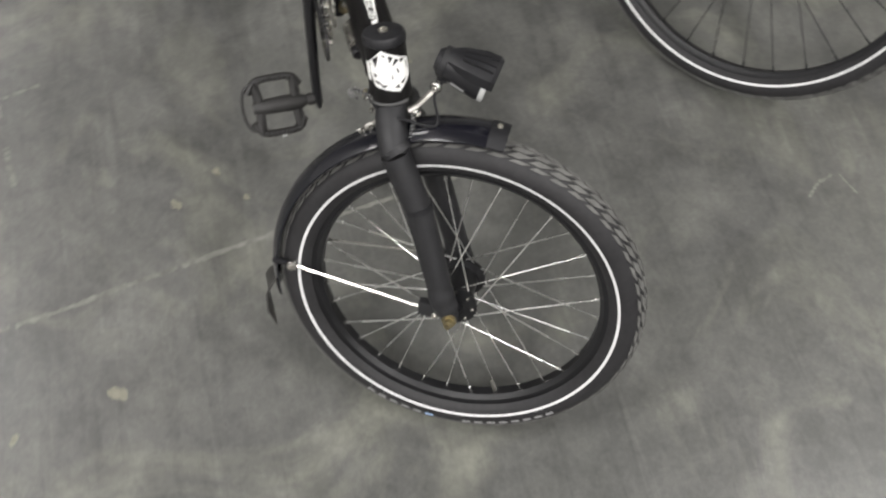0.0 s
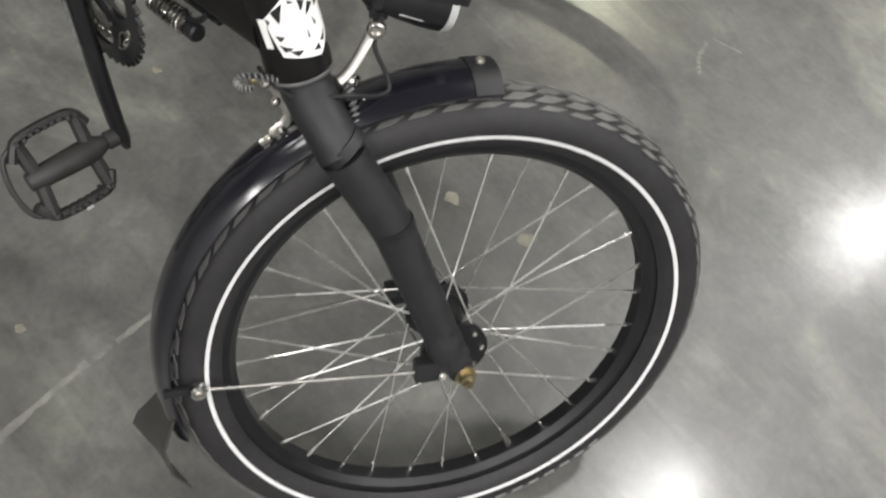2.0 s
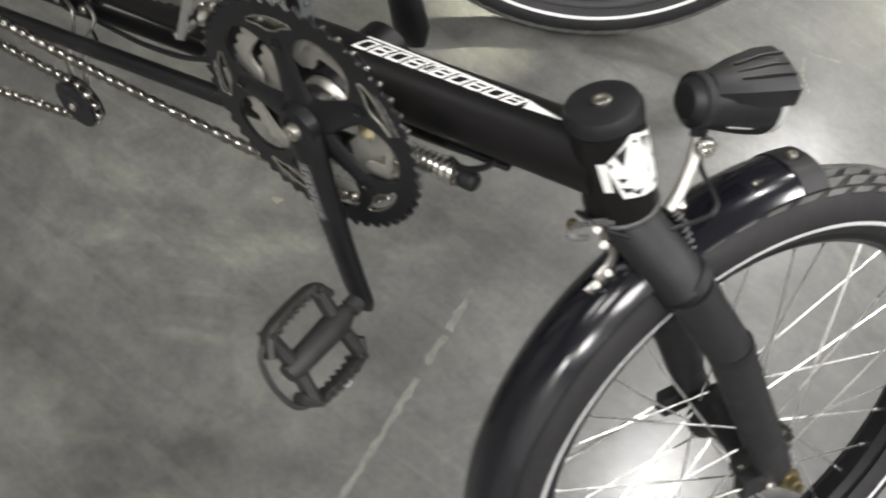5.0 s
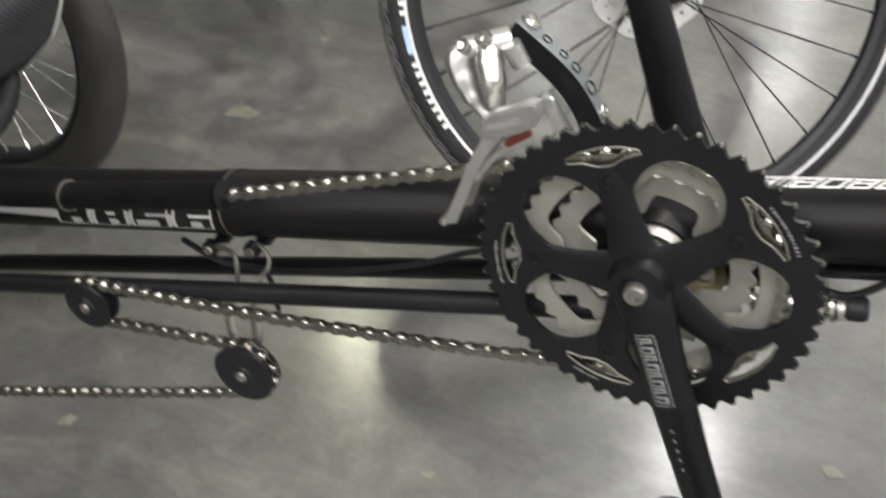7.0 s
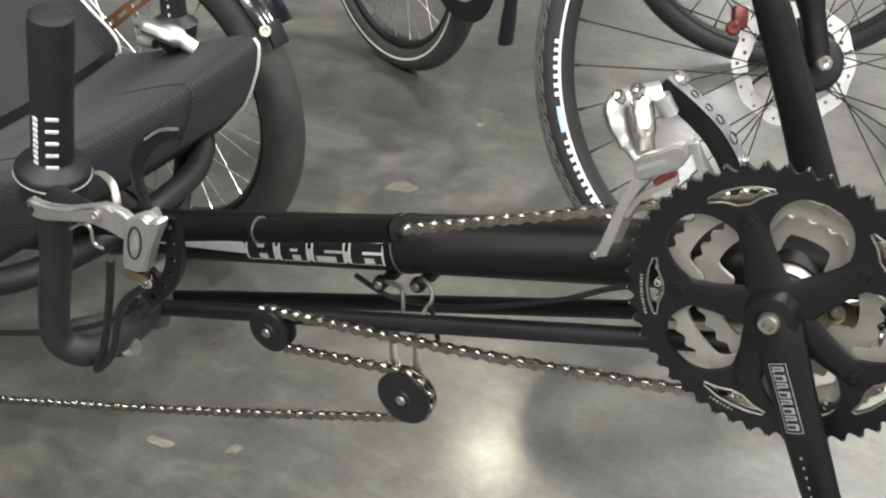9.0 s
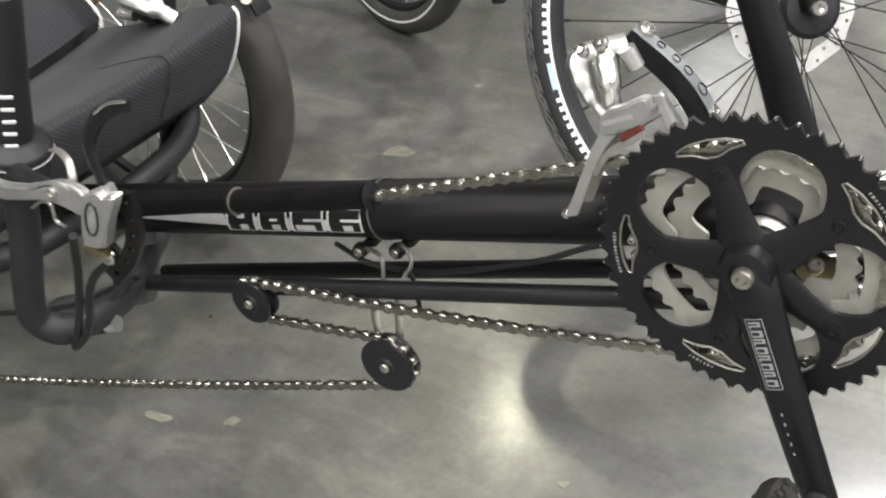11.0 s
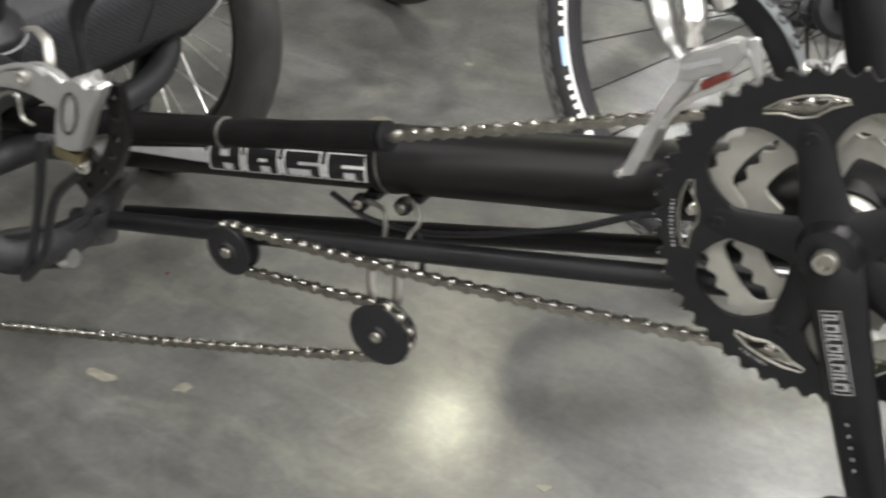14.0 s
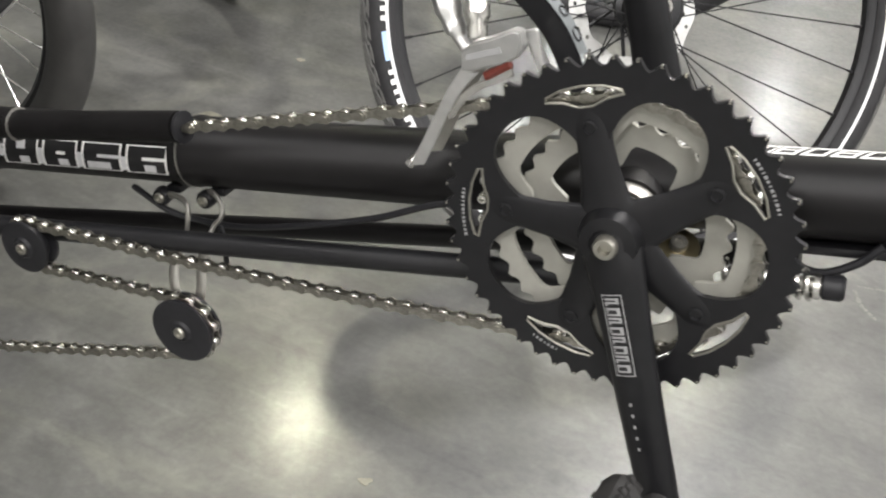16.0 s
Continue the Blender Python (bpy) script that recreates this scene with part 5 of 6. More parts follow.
# handlebar with grip, lever and cables
GY = -0.225
bar_pts = [V(-0.447, GY, 0.575), V(-0.468, GY, 0.49), V(-0.482, GY, 0.42), V(-0.499, GY, 0.36), V(-0.503, GY + 0.002, 0.330), V(-0.492, GY + 0.016, 0.312), V(-0.50, -0.17, 0.296), V(-0.535, -0.11, 0.262), V(-0.585, -0.04, 0.235), V(-0.62, 0.02, 0.225)]
bar = part("handlebar", tube(B(), spline(bar_pts, 7), 0.0118, 16), MATTE, trike, "black under-seat handlebar")
gd = (V(-0.440, GY, 0.613) - V(-0.466, GY, 0.500)).normalized()
g0 = V(-0.466, GY, 0.497)
gm = frame_to(gd, g0)
prof_g = [(0.0115, -0.002), (0.0138, 0.0), (0.0144, 0.012), (0.0140, 0.045), (0.0144, 0.075), (0.0147, 0.110), (0.0140, 0.1185), (0.011, 0.121), (0, 0.1215)]
grip = part("grip", lathe(B(), prof_g, gm, 30), GRIPR, bar, "black rubber grip")


def on_grip(az, s, w, h, material, name):
    d_ = V(math.cos(radians(az)), math.sin(radians(az)), 0)
    d_ = (d_ - gd * d_.dot(gd)).normalized()
    bm = box(B(), axes(gd.cross(d_), gd, d_, g0 + gd * s + d_ * 0.0142), w, h, 0.0012, 0.0004, 1)
    return part(name, bm, material, grip)


for i in range(5):
    on_grip(-44, 0.010 + i * 0.0098, 0.0085, 0.0028, SILVERV, "grip_mark")
for i in range(9):
    on_grip(-92, 0.011 + i * 0.0044, 0.0042, 0.0032, SILVERV, "print_bar")
bm = lathe(B(), [(0.0115, -0.036), (0.015, -0.036), (0.020, -0.030), (0.0232, -0.024), (0.0242, -0.008), (0.0256, -0.004), (0.0258, 0.0), (0.024, 0.003), (0.016, 0.007), (0.0140, 0.010)], gm, 40)
shifter = part("twist_shifter", bm, PLASTIC, bar, "black twist shifter body with a wide flange")
bm = tube(B(), [gm @ V(0.0259 * math.cos(a), 0.0259 * math.sin(a), -0.0035) for a in (2 * math.pi * i / 40 for i in range(42))], 0.0007, 6, False)
part("flange_ring", bm, GREYINK, shifter)
# lever body, a cast plate in front of the bar
LVY = -0.266
def cast_plate(loop, th, y, bev):
    """A cast plate in the lever's plane with softly rounded edges."""
    b_ = plate(B(), [loop], th, axes((1, 0, 0), (0, 0, 1), (0, -1, 0), (0, y, 0)))
    bmesh.ops.bevel(b_, geom=[e for e in b_.edges if len(e.link_faces) == 2 and e.calc_face_angle(0) > 0.9 and abs(e.verts[0].co.y - e.verts[1].co.y) < 1e-5], offset=bev, segments=3, affect="EDGES")
    return b_


lever = part("brake_lever_body", cast_plate([(-0.3554, 0.5116), (-0.3522, 0.5139), (-0.3431, 0.5192), (-0.3390, 0.5191), (-0.3359, 0.5169), (-0.3320, 0.5185), (-0.3287, 0.5195), (-0.3269, 0.5182), (-0.3293, 0.5122), (-0.3361, 0.5001), (-0.3451, 0.4771), (-0.3545, 0.4736), (-0.3638, 0.4734), (-0.3629, 0.4837), (-0.3604, 0.4938)], 0.010, LVY + 0.008, 0.0012), CAST, bar, "silver cast brake lever body")
part("lever_arm", cast_plate([(-0.4489, 0.4953), (-0.4435, 0.4992), (-0.4391, 0.4981), (-0.4277, 0.4987), (-0.4092, 0.5028), (-0.3934, 0.5089), (-0.3773, 0.5155), (-0.3680, 0.5173), (-0.3590, 0.5158), (-0.3535, 0.5125), (-0.3584, 0.4967), (-0.3620, 0.4931), (-0.3686, 0.4948), (-0.3770, 0.4960), (-0.3886, 0.4963), (-0.4004, 0.4942), (-0.4128, 0.4905), (-0.4353, 0.4839), (-0.4438, 0.4833), (-0.4476, 0.4866), (-0.4501, 0.4897)], 0.007, LVY + 0.007, 0.0022), CAST, lever)
part("lever_tongue", cast_plate([(-0.3429, 0.5117), (-0.3395, 0.5160), (-0.3403, 0.5196), (-0.3382, 0.5220), (-0.3359, 0.5220), (-0.3332, 0.5146), (-0.3345, 0.5097), (-0.3373, 0.5089), (-0.3394, 0.5132)], 0.006, LVY + 0.010, 0.0006), CAST, lever)
# highlight along the arm's top, modelled as a thin strip of brighter metal
part("arm_highlight", tube(B(), spline([V(x_, LVY + 0.0005, z_) for x_, z_ in [(-0.4034, 0.5034), (-0.3919, 0.5094), (-0.3821, 0.5131), (-0.3727, 0.5146), (-0.3659, 0.5127)]], 5), 0.0016, 8), ALU, lever)
bm = tube(B(), [V(-0.468, GY, 0.476), V(-0.44, -0.245, 0.490), V(-0.40, LVY + 0.014, 0.495)], [0.012, 0.008, 0.006], 12)
part("lever_clamp", bm, PLASTIC, lever)
bm = bolt(B(), V(-0.4456, LVY, 0.4917), V(0, -1, 0), 0.0042, 0.002)
part("lever_hole", bm, BLACKV, lever)
part("pivot_screw", bolt(B(), V(-0.3823, LVY, 0.5062), V(0, -1, 0), 0.0044, 0.002), DULL, lever)
bm = tube(B(), [V(-0.3494 + 0.0052 * math.cos(a) + 0.003 * math.sin(a), LVY - 0.0022, 0.4977 + 0.0125 * math.sin(a)) for a in (0.5 + 2 * math.pi * i / 24 for i in range(25))], 0.0008, 6)
part("oval_mark", bm, BLACKV, lever)
for i in range(3):
    bm = tube(B(), [V(-0.3524 + i * 0.003, LVY - 0.0020, 0.4907 + i * 0.003), V(-0.3504 + i * 0.002, LVY - 0.0020, 0.5007 + i * 0.002)], 0.0006, 6)
    part("print_bar", bm, GREYINK, lever)
bm = tube(B(), spline([V(-0.4030, -0.243, 0.5195), V(-0.3920, -0.247, 0.5240), V(-0.3785, -0.252, 0.5235), V(-0.3725, -0.256, 0.5165), V(-0.3711, -0.258, 0.5100)], 5), 0.0026, 8, True, 0.5)
part("hood_edge", bm, DULL, lever)
bm = box(B(), Matrix.Translation((-0.3577, LVY + 0.003, 0.4695)), 0.018, 0.008, 0.007, 0.0015)
part("lever_barrel", bm, BRASS, lever, "brass barrel")
bm = lathe(B(), [(0, -0.012), (0.010, -0.012), (0.0115, -0.006), (0.0115, 0.004), (0.009, 0.006), (0, 0.006)], frame_to(V(0, -1, 0), V(-0.357, LVY + 0.018, 0.459)), 24)
kn = part("lever_knuckle", bm, SATIN, bar, "black pivot knuckle")
part("knuckle_bolt", bolt(B(), V(-0.357, LVY + 0.011, 0.460), V(0, -1, 0), 0.0058, 0.004), STEEL, kn)
# black perforated strap down the edge of the lever
mid = spline([V(-0.333, 0, 0.514), V(-0.3305, 0, 0.496), V(-0.334, 0, 0.477), V(-0.344, 0, 0.459), V(-0.362, 0, 0.440)], 6)
edge_a, edge_b, holes_s = [], [], []
for i, q in enumerate(mid):
    d = (mid[min(i + 1, len(mid) - 1)] - mid[max(i - 1, 0)]).normalized()
    edge_a.append((q.x + d.z * 0.006, q.z - d.x * 0.006)), edge_b.append((q.x - d.z * 0.006, q.z + d.x * 0.006))
    if i % 4 == 2:
        holes_s.append([(q.x + 0.0023 * math.cos(a), q.z + 0.0023 * math.sin(a)) for a in (2 * math.pi * k_ / 10 for k_ in range(10))])
bm = plate(B(), [edge_a + edge_b[::-1]] + holes_s, 0.0045, axes((1, 0, 0), (0, 0, 1), (0, -1, 0), (0, LVY + 0.016, 0)))
strap = part("knuckle_strap", bm, GLOSS, kn, "black perforated strap")
bm = tube(B(), spline([V(-0.345, LVY + 0.012, 0.505), V(-0.354, LVY + 0.014, 0.525), V(-0.357, LVY + 0.016, 0.541), V(-0.3455, LVY + 0.016, 0.559), V(-0.330, LVY + 0.016, 0.5705), V(-0.317, LVY + 0.017, 0.574)], 6), [0.0042, 0.005, 0.0055, 0.0055, 0.005, 0.004], 12, True, 0.5, V(0, 1, 0))
part("brake_blade", bm, ANOD, lever, "dark brake lever blade")
bm = tube(B(), spline([V(-0.342, LVY + 0.012, 0.5655), V(-0.330, LVY + 0.013, 0.5745), V(-0.317, LVY + 0.015, 0.578)], 5), 0.0011, 6)
part("blade_edge", bm, STEEL, lever)
for o in (0, 1):
    bm = tube(B(), spline([V(-0.365 - o * 0.03, -0.25, 0.45 + o * 0.01), V(-0.41 - o * 0.012, -0.235, 0.405), V(-0.440 - o * 0.01, -0.225, 0.345), V(-0.475, -0.215, 0.306), V(-0.49, -0.18, 0.303), V(-0.53, -0.10, 0.28)], 7), 0.0031, 8)
    part("brake_cable", bm, PLASTIC, bar)
bm = tube(B(), spline([V(-0.4293, -0.25, 0.4718), V(-0.4182, -0.25, 0.4797), V(-0.4094, -0.25, 0.480), V(-0.4083, -0.25, 0.468), V(-0.4001, -0.25, 0.4658)], 5), 0.0012, 6)
part("barrel_wire", bm, DULL, bar)
bm = tube(B(), [V(-0.520, -0.166, 0.2755), V(-0.499, -0.161, 0.2815)], [0.0088, 0.0072], 14)
tube(bm, [V(-0.548, -0.170, 0.2705), V(-0.520, -0.166, 0.2755)], [0.0105, 0.0088], 14)
lug = part("bar_lug", bm, MATTE, bar)
part("end_plug", tube(B(), [V(-0.500, -0.161, 0.2812), V(-0.4905, -0.159, 0.2840)], [0.0076, 0.0072], 14), ALU, bar, "silver end plug")
wire([V(-0.52, -0.10, 0.285), V(-0.62, -0.12, 0.225), V(-0.75, -0.16, 0.20), V(-0.9, -0.2, 0.2)], 0.003, PLASTIC, "rear_cable", "black rear cable")
# the other grip, swung back with the turned bar
g1 = V(-0.742, 0.19, 0.405)
gm1 = frame_to(V(0.03, 0.0, 1), g1)
bar2 = part("handlebar", tube(B(), spline([g1 + V(0, 0, 0.09), g1, V(-0.75, 0.19, 0.31), V(-0.73, 0.17, 0.26), V(-0.62, 0.02, 0.225)], 7), 0.0118, 14), MATTE, trike)
part("grip", lathe(B(), prof_g, gm1, 26), GRIPR, bar2)
part("twist_shifter", lathe(B(), [(0.012, -0.03), (0.021, -0.026), (0.0242, -0.006), (0.0258, 0.0), (0.016, 0.008), (0.0140, 0.010)], gm1, 32), PLASTIC, bar2)
bm = tube(B(), spline([g1 + V(-0.034, -0.02, 0.0), g1 + V(-0.012, -0.024, -0.001), g1 + V(0.016, -0.02, -0.006), g1 + V(0.036, -0.010, -0.020)], 5), [0.009, 0.0125, 0.0135, 0.010], 12, True, 0.8)
part("brake_lever_body", bm, ALU, bar2)

bm = tube(B(), [g1 + V(-0.045, -0.012, -0.028), g1 + V(-0.02, -0.014, -0.026)], 0.006, 10)
part("lever_tail", bm, ALU, bar2)
for i in range(3):
    bm = box(B(), axes((0.5, -0.86, 0), (0, 0, 1), (-0.86, -0.5, 0), g1 + V(0.006, -0.0125, 0.014 + i * 0.0095)), 0.008, 0.0028, 0.0012)
    part("grip_mark", bm, SILVERV, bar2)
# brown perforated strap beside the far rear wheel
sa, sb_ = V(-0.952, 0.27, 0.320), V(-0.842, 0.27, 0.402)
sd_ = (sb_ - sa).normalized()
sn_ = V(-sd_.z, 0, sd_.x)
ol = [((sb_ - sa).length * t_, w_) for t_, w_ in ((0, -0.008), (1, -0.008), (1, 0.008), (0, 0.008))]
hl = [[(c_ + 0.011 * a_, 0.0026 * b_) for a_, b_ in ((-1, -1), (1, -1), (1, 1), (-1, 1))] for c_ in (0.026, 0.058, 0.09, 0.118)]
part("perforated_strap", plate(B(), [ol] + hl, 0.003, axes(sd_, sn_, (0, -1, 0), sa)), BROWN, trike, "brown perforated metal strap")

wire([V(0.100, -0.016, 0.445), V(0.114, -0.020, 0.449), V(0.129, -0.020, 0.462), V(0.138, -0.018, 0.476)], 0.0026, PLASTIC, "brake_cable", "black brake cable")
# ---- bicycle behind, with a turned front wheel ----
C2 = V(-0.1556, 0.6835, 0.3101)
az2, tl2 = 0.5475, 0.4214
N2 = V(math.sin(az2) * math.cos(tl2), -math.cos(az2) * math.cos(tl2), math.sin(tl2))
F2 = V(math.cos(az2), math.sin(az2), 0)
U2 = F2.cross(-N2).normalized()
M2 = axes(F2, -N2, U2, C2)


def P2(f_, u_, d_):
    return M2.translation + F2 * f_ + U2 * u_ + N2 * d_


bike = root("bicycle", -0.156, 0.68, 0, "black bicycle with disc brakes parked behind the trike", "bicycle")
w2 = wheel(bike, "front_wheel", M2, 0.3173, 0.0205, 0.2908, 0.3113, spokes=32, hub_r=0.024, hub_w=0.066, tread=80, label="large front wheel with a black rim", spoke_mat=ANOD, detail=128)


def tyre_print(bm, a0, a1, r0, r1, rc, rt, mm):
    n = max(2, int((a1 - a0) / 1.5))
    for i in range(n):
        vs = []
        for a, r in ((a0 + (a1 - a0) * i / n, r0), (a0 + (a1 - a0) * (i + 1) / n, r0), (a0 + (a1 - a0) * (i + 1) / n, r1), (a0 + (a1 - a0) * i / n, r1)):
            q_ = math.acos(max(-1, min(1, (r - rc) / rt)))
            rr = rt + 0.0008
            vs.append(bm.verts.new(mm @ Vector(((rc + rr * math.cos(q_)) * math.cos(radians(a)), -rr * math.sin(q_), (rc + rr * math.cos(q_)) * math.sin(radians(a))))))
        bm.faces.new(vs)


for i, (a0, a1) in enumerate((a_ + 9, b_ + 9) for a_, b_ in ((166, 167.2), (168, 169), (169.8, 171), (171.8, 173), (173.8, 175), (175.8, 177), (177.8, 179), (189, 190.2), (191, 192.4), (193.2, 194.4), (195.2, 196.6), (197.4, 198.6), (199.4, 200.6), (201.4, 202.8), (203.6, 205))):
    bm = B()
    tyre_print(bm, a0, a0 + (a1 - a0) * 0.8, 0.3132, 0.3186, 0.3173, 0.0205, M2)
    part("print_block", bm, WHITE, w2)
bm = B()
tyre_print(bm, 190, 196, 0.3134, 0.3188, 0.3173, 0.0205, M2)
part("print_block", bm, BLUEINK, w2, "pale blue printed block")


def rotor(parent, o, nrm, xax, r, name="brake_disc"):
    yax = nrm.cross(xax).normalized()
    mm = axes(xax, yax, nrm, o)
    wav = [((r + 0.0016 * math.cos(10 * a)) * math.cos(a), (r + 0.0016 * math.cos(10 * a)) * math.sin(a)) for a in (2 * math.pi * i / 90 for i in range(90))]
    inner = [((r - 0.0205 + 0.0016 * math.cos(10 * a)) * math.cos(a), (r - 0.0205 + 0.0016 * math.cos(10 * a)) * math.sin(a)) for a in (2 * math.pi * i / 70 for i in range(70))]
    hl = []
    for i in range(30):
        a = 2 * math.pi * i / 30
        rr_ = r - (0.0062 if i % 2 else 0.0138)
        hl.append([(rr_ * math.cos(a) + 0.0027 * math.cos(b), rr_ * math.sin(a) + 0.0027 * math.sin(b)) for b in (2 * math.pi * t / 8 for t in range(8))])
    disc = part(name, plate(B(), [wav, inner] + hl, 0.0018, mm), DISC, parent, "drilled steel brake disc")
    for i in range(6):
        a = 2 * math.pi * i / 6
        bm = tube(B(), [mm @ V(0.022 * math.cos(a), 0.022 * math.sin(a), 0.0009), mm @ V((r - 0.0205) * math.cos(a + 0.45), (r - 0.0205) * math.sin(a + 0.45), 0.0009)], 0.0026, 6, True, 0.4, nrm)
        part("disc_arm", bm, ANOD, parent)
    part("disc_carrier", lathe(B(), [(0.014, 0), (0.024, 0), (0.024, 0.0018), (0.014, 0.0018)], mm, 24, True), ANOD, parent)
    return disc


rotor(w2, P2(0, 0, -0.034), N2, F2, 0.080)
part("axle_nut", bolt(B(), P2(0, 0, 0.066), N2, 0.010, 0.014), STEEL, w2)
bm = lathe(B(), [(0, 0.0), (0.034, 0.0), (0.036, 0.008), (0.030, 0.014), (0.014, 0.016), (0, 0.016)], frame_to(N2, P2(0, 0, 0.036)), 28)
part("hub_cover", bm, PLASTIC, w2)
fk = part("fork", tube(B(), spline([P2(0, 0, 0.056), P2(-0.02, 0.10, 0.056), P2(-0.075, 0.30, 0.056), P2(-0.10, 0.40, 0.03), P2(-0.115, 0.47, 0)], 6), [0.015, 0.018, 0.0215, 0.022, 0.022], 16), GLOSS, bike, "gloss black fork")
part("fork_leg", tube(B(), spline([P2(0, 0, -0.056), P2(-0.02, 0.10, -0.056), P2(-0.075, 0.30, -0.056), P2(-0.10, 0.40, -0.03), P2(-0.115, 0.47, 0)], 6), [0.015, 0.018, 0.0215, 0.022, 0.022], 16), GLOSS, fk)
cal = B()
box(cal, axes(F2, U2, N2, P2(-0.075, 0.058, -0.030)), 0.018, 0.030, 0.024, 0.005)
lathe(cal, [(0, 0), (0.009, 0), (0.010, 0.005), (0.007, 0.008), (0.004, 0.008), (0, 0.004)], frame_to(N2, P2(-0.086, 0.044, -0.022)), 20)
part("brake_caliper", cal, RED, bike, "red disc brake caliper")
bm = tube(B(), [P2(-0.118, 0.49, 0), P2(-0.17, 0.72, 0)], 0.022, 18)
part("head_tube", bm, GLOSS, bike, "gloss black head tube")
part("frame", tube(B(), [P2(-0.14, 0.60, 0), V(-0.40, 1.24, 0.66)], 0.02, 16), GLOSS, bike, "gloss black frame")
for s in (-1, 1):
    part("stay", tube(B(), [V(-0.40, 1.24, 0.66), V(-0.36 + 0.024 * s, 1.385 - 0.065 * s, 0.331)], 0.009, 10), GLOSS, bike)
M4 = axes(V(0.94, 0.342, 0), V(-0.342, 0.94, 0), V(0, 0, 1), V(-0.36, 1.385, 0.331))
wheel(bike, "rear_wheel", M4, 0.3095, 0.0215, 0.2845, 0, spokes=32, hub_r=0.03, hub_w=0.06, label="large rear wheel with a black tyre", blocks=False, spoke_mat=ANOD, detail=128)

# ---- small-wheeled bicycle farther back ----
az3 = -0.39
N3, F3 = V(math.sin(az3), -math.cos(az3), 0), V(math.cos(az3), math.sin(az3), 0)
C3 = V(-0.976, 0.987, 0.2335) - N3 * 0.018
M3 = axes(F3, -N3, V(0, 0, 1), C3)
small = root("folding_bicycle", -0.976, 0.99, 0, "small-wheeled black bicycle with a striped tyre, parked on the hall floor", "bicycle")
wheel(small, "rear_wheel", M3, 0.209, 0.0245, 0.176, 0.2065, spokes=28, label="small wheel with a white striped tyre", blocks=False, tyre_mat=DUSTY, spoke_mat=DULL)


def P3(f_, u_, d_):
    return C3 + F3 * f_ + V(0, 0, 1) * u_ + N3 * d_


bm = tube(B(), spline([P3(0, 0, 0.05), P3(-0.03, 0.15, 0.05), P3(-0.06, 0.27, 0.02), P3(-0.08, 0.36, 0)], 5), 0.014, 14)
tube(bm, spline([P3(0, 0, -0.05), P3(-0.03, 0.15, -0.05), P3(-0.06, 0.27, -0.02), P3(-0.08, 0.36, 0)], 5), 0.014, 14)
part("fork", bm, GLOSS, small)
bm = tube(B(), spline([P3(-0.08, 0.36, 0), P3(0.05, 0.27, 0), P3(0.22, 0.14, 0), P3(0.27, 0.05, 0)], 6), 0.02, 14)
part("frame", bm, GLOSS, small)
cs = P3(0.27, 0.04, 0.06)
m3 = frame_to(N3, cs)
part("chain_guard", lathe(B(), [(0.05, -0.004), (0.082, -0.004), (0.085, 0.0), (0.082, 0.004), (0.05, 0.004)], m3, 40, True), PLASTIC, small, "round black chain guard")
part("chainring", plate(B(), [toothed(36, 0.074, 0.068), lobed(0.05, 0.03, 12, 0)], 0.003, m3), RINGGREY, small)
part("crank_arm", tube(B(), [cs + N3 * 0.015, cs + N3 * 0.02 + F3 * 0.02 + V(0, 0, 0.16)], 0.012, 10, True, 0.6), ANOD, small)
part("stand_leg", tube(B(), spline([cs + F3 * 0.135 + V(0, 0, 0.10), cs + F3 * 0.125 + V(0, 0, 0.0), cs + F3 * 0.115 - V(0, 0, 0.085)], 4), [0.010, 0.012, 0.014], 10, True, 0.7), PLASTIC, small, "black folded stand leg")
D5 = V(-0.06, 1, 0).normalized()
C5 = V(-0.96, 1.97, 0.2335)
M5 = axes(D5, V(-D5.y, D5.x, 0), V(0, 0, 1), C5)
wheel(small, "front_wheel", M5, 0.209, 0.0245, 0.176, 0.2065, spokes=28, label="small front wheel", blocks=False, spoke_mat=DULL)
bm = tube(B(), spline([P3(0.22, 0.14, 0), P3(0.20, 0.24, -0.2), C5 + V(0.02, -0.14, 0.36), C5 + V(0, -0.02, 0.30)], 6), 0.02, 14)
part("main_tube", bm, GLOSS, small)
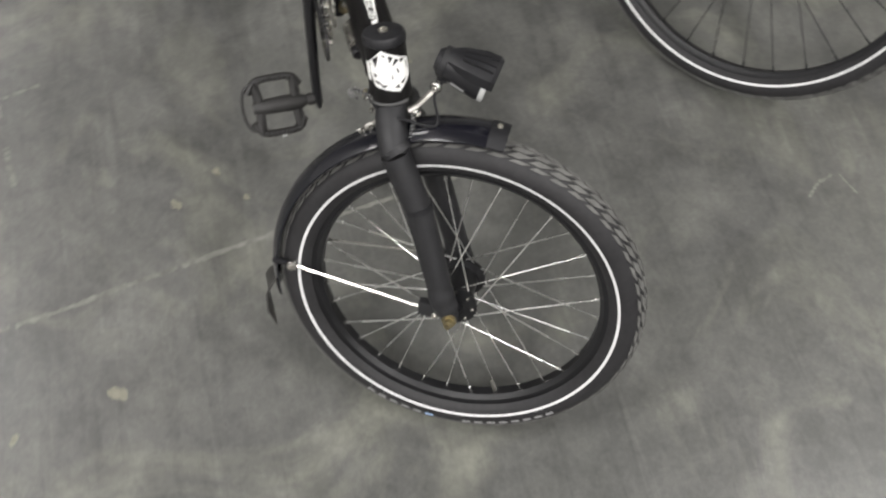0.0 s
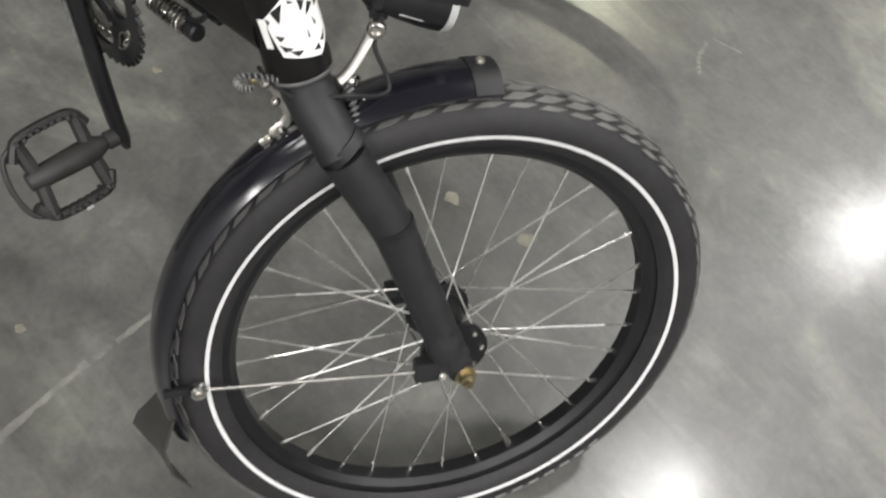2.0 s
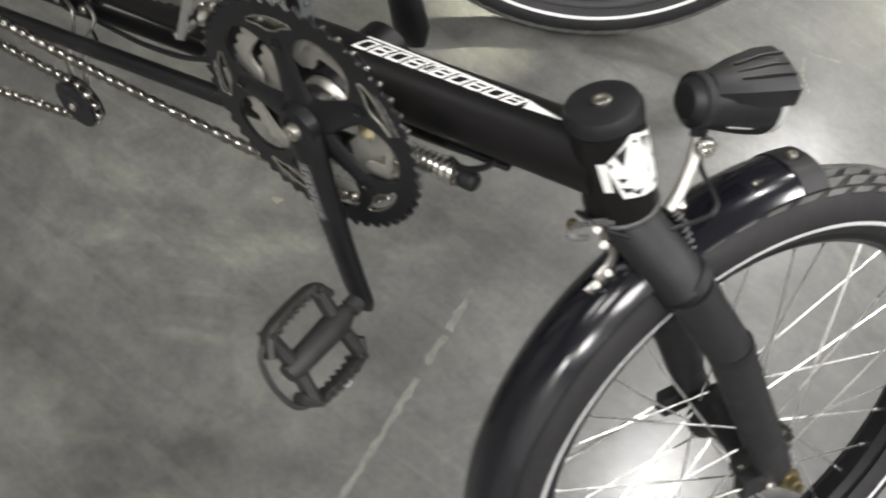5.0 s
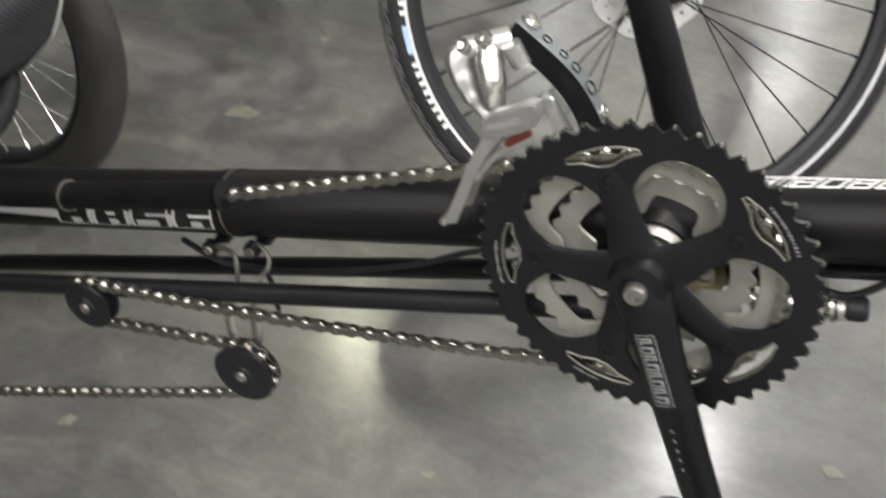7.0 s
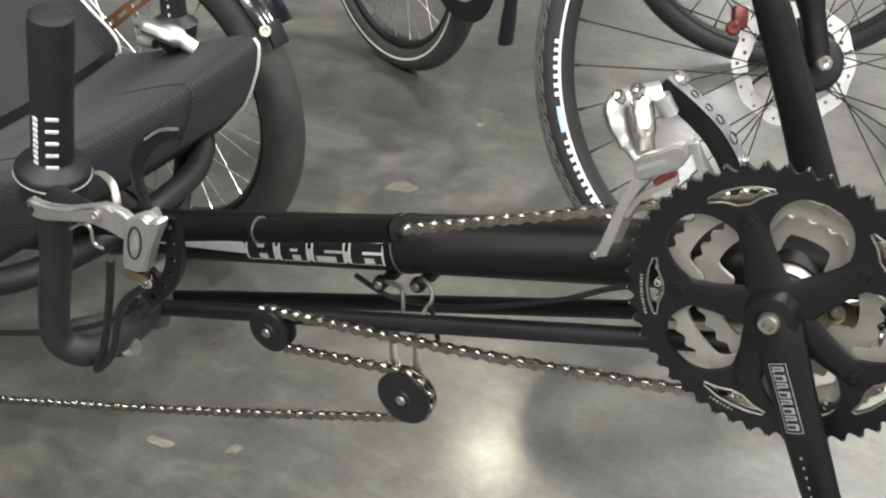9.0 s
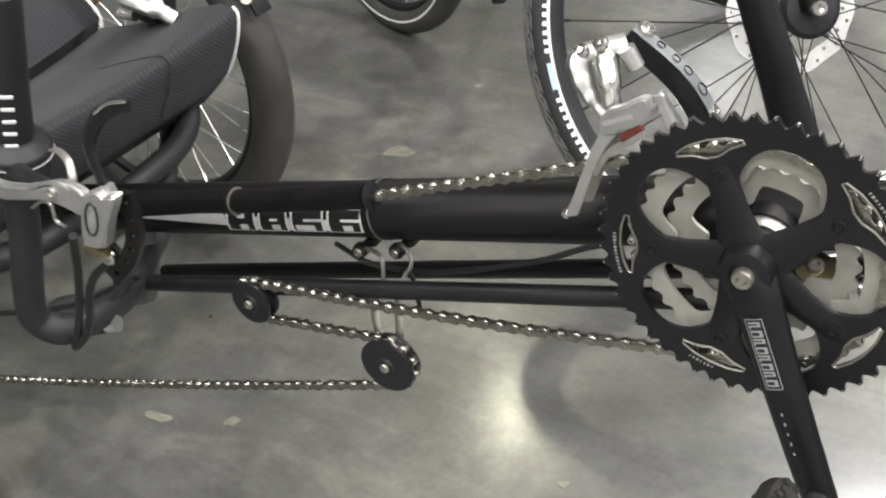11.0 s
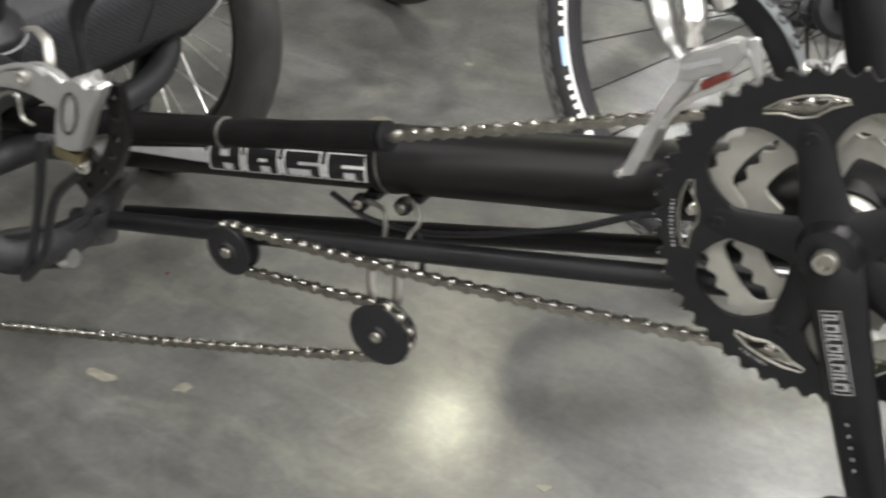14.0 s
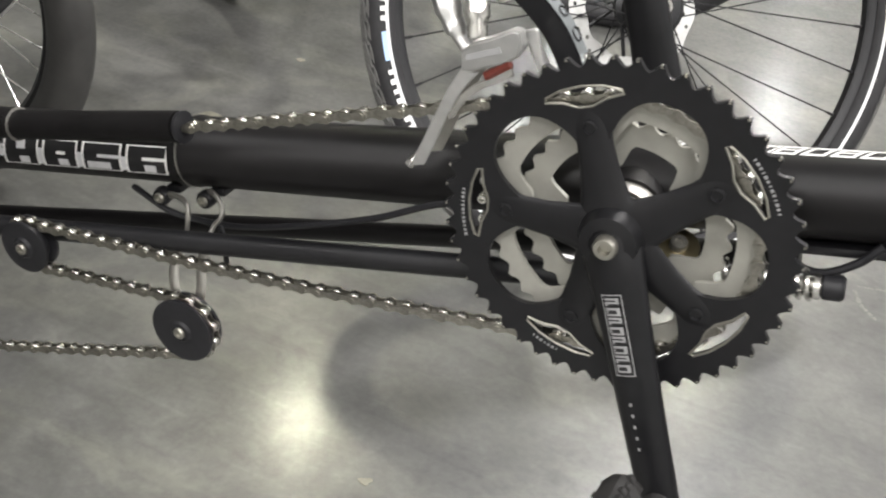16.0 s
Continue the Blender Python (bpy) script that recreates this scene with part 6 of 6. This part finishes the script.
for s_ in (-1, 1):
    o_ = V(-D5.y, D5.x, 0) * 0.05 * s_
    part("fork_leg", tube(B(), [C5 + V(0, -0.02, 0.30), C5 + o_ + V(0, 0, 0.2), C5 + o_], 0.013, 12), GLOSS, small)

# ---- marks on the floor ----
for i, (x_, y_, r_, s_, t_) in enumerate(((0.331, -0.458, 0.016, 1.5, 0.9), (0.372, -0.616, 0.010, 1.2, 0), (0.020, -0.337, 0.011, 1.3, 0.4), (-0.031, -0.262, 0.009, 1.3, 0.4), (0.1835, 0.282, 0.015, 1.2, 0.2), (0.2874, 0.3162, 0.016, 1.2, 1.0),
                                          (-0.705, 0.859, 0.009, 1.4, 0.1), (-0.705, 0.604, 0.021, 1.8, 0.25), (-0.553, 0.006, 0.010, 1.2, 1.2), (-0.631, -0.027, 0.012, 1.9, 0.2), (-0.189, 0.101, 0.007, 1.6, 0.3), (0.03, -0.22, 0.008, 1.1, 0))):
    splash(x_, y_, r_ * 0.68, stretch=s_, turn=t_, seed=i + 3)
splash(-0.698, 0.143, 0.0022, "red_spot", "tiny red paint fleck on the concrete floor", seed=40, material=RED)

streak([(0.192, -0.66), (0.172, -0.533), (0.150, -0.420), (0.133, -0.325), (0.112, -0.205), (0.102, -0.110), (0.082, 0.04), (0.066, 0.15)], 0.011, 1)
streak([(-0.226, -0.74), (-0.245, -0.697), (-0.259, -0.618), (-0.277, -0.543)], 0.008, 2)
streak([(-0.60, -0.661), (-0.50, -0.651), (-0.41, -0.643)], 0.010, 3)
streak([(-0.33, -0.628), (-0.259, -0.618), (-0.22, -0.613)], 0.012, 4)
streak([(-0.156, -0.606), (-0.106, -0.599), (-0.076, -0.595)], 0.014, 5)
streak([(0.205, 0.765), (0.226, 0.772), (0.246, 0.780)], 0.005, 6)
streak([(0.203, 0.752), (0.215, 0.722), (0.236, 0.698)], 0.008, 7)
# grey print on the front tyre
for i in range(16):
    a0 = -118 + i * 4.6
    if i in (6, 7):
        continue
    bm = B()
    tyre_print(bm, a0, a0 + 2.9, 0.2300, 0.2350, 0.2250, 0.0258, WM)
    part("print_block", bm, GREYINK if i > 7 else BLUEINK if i == 5 else GREYINK, fr)
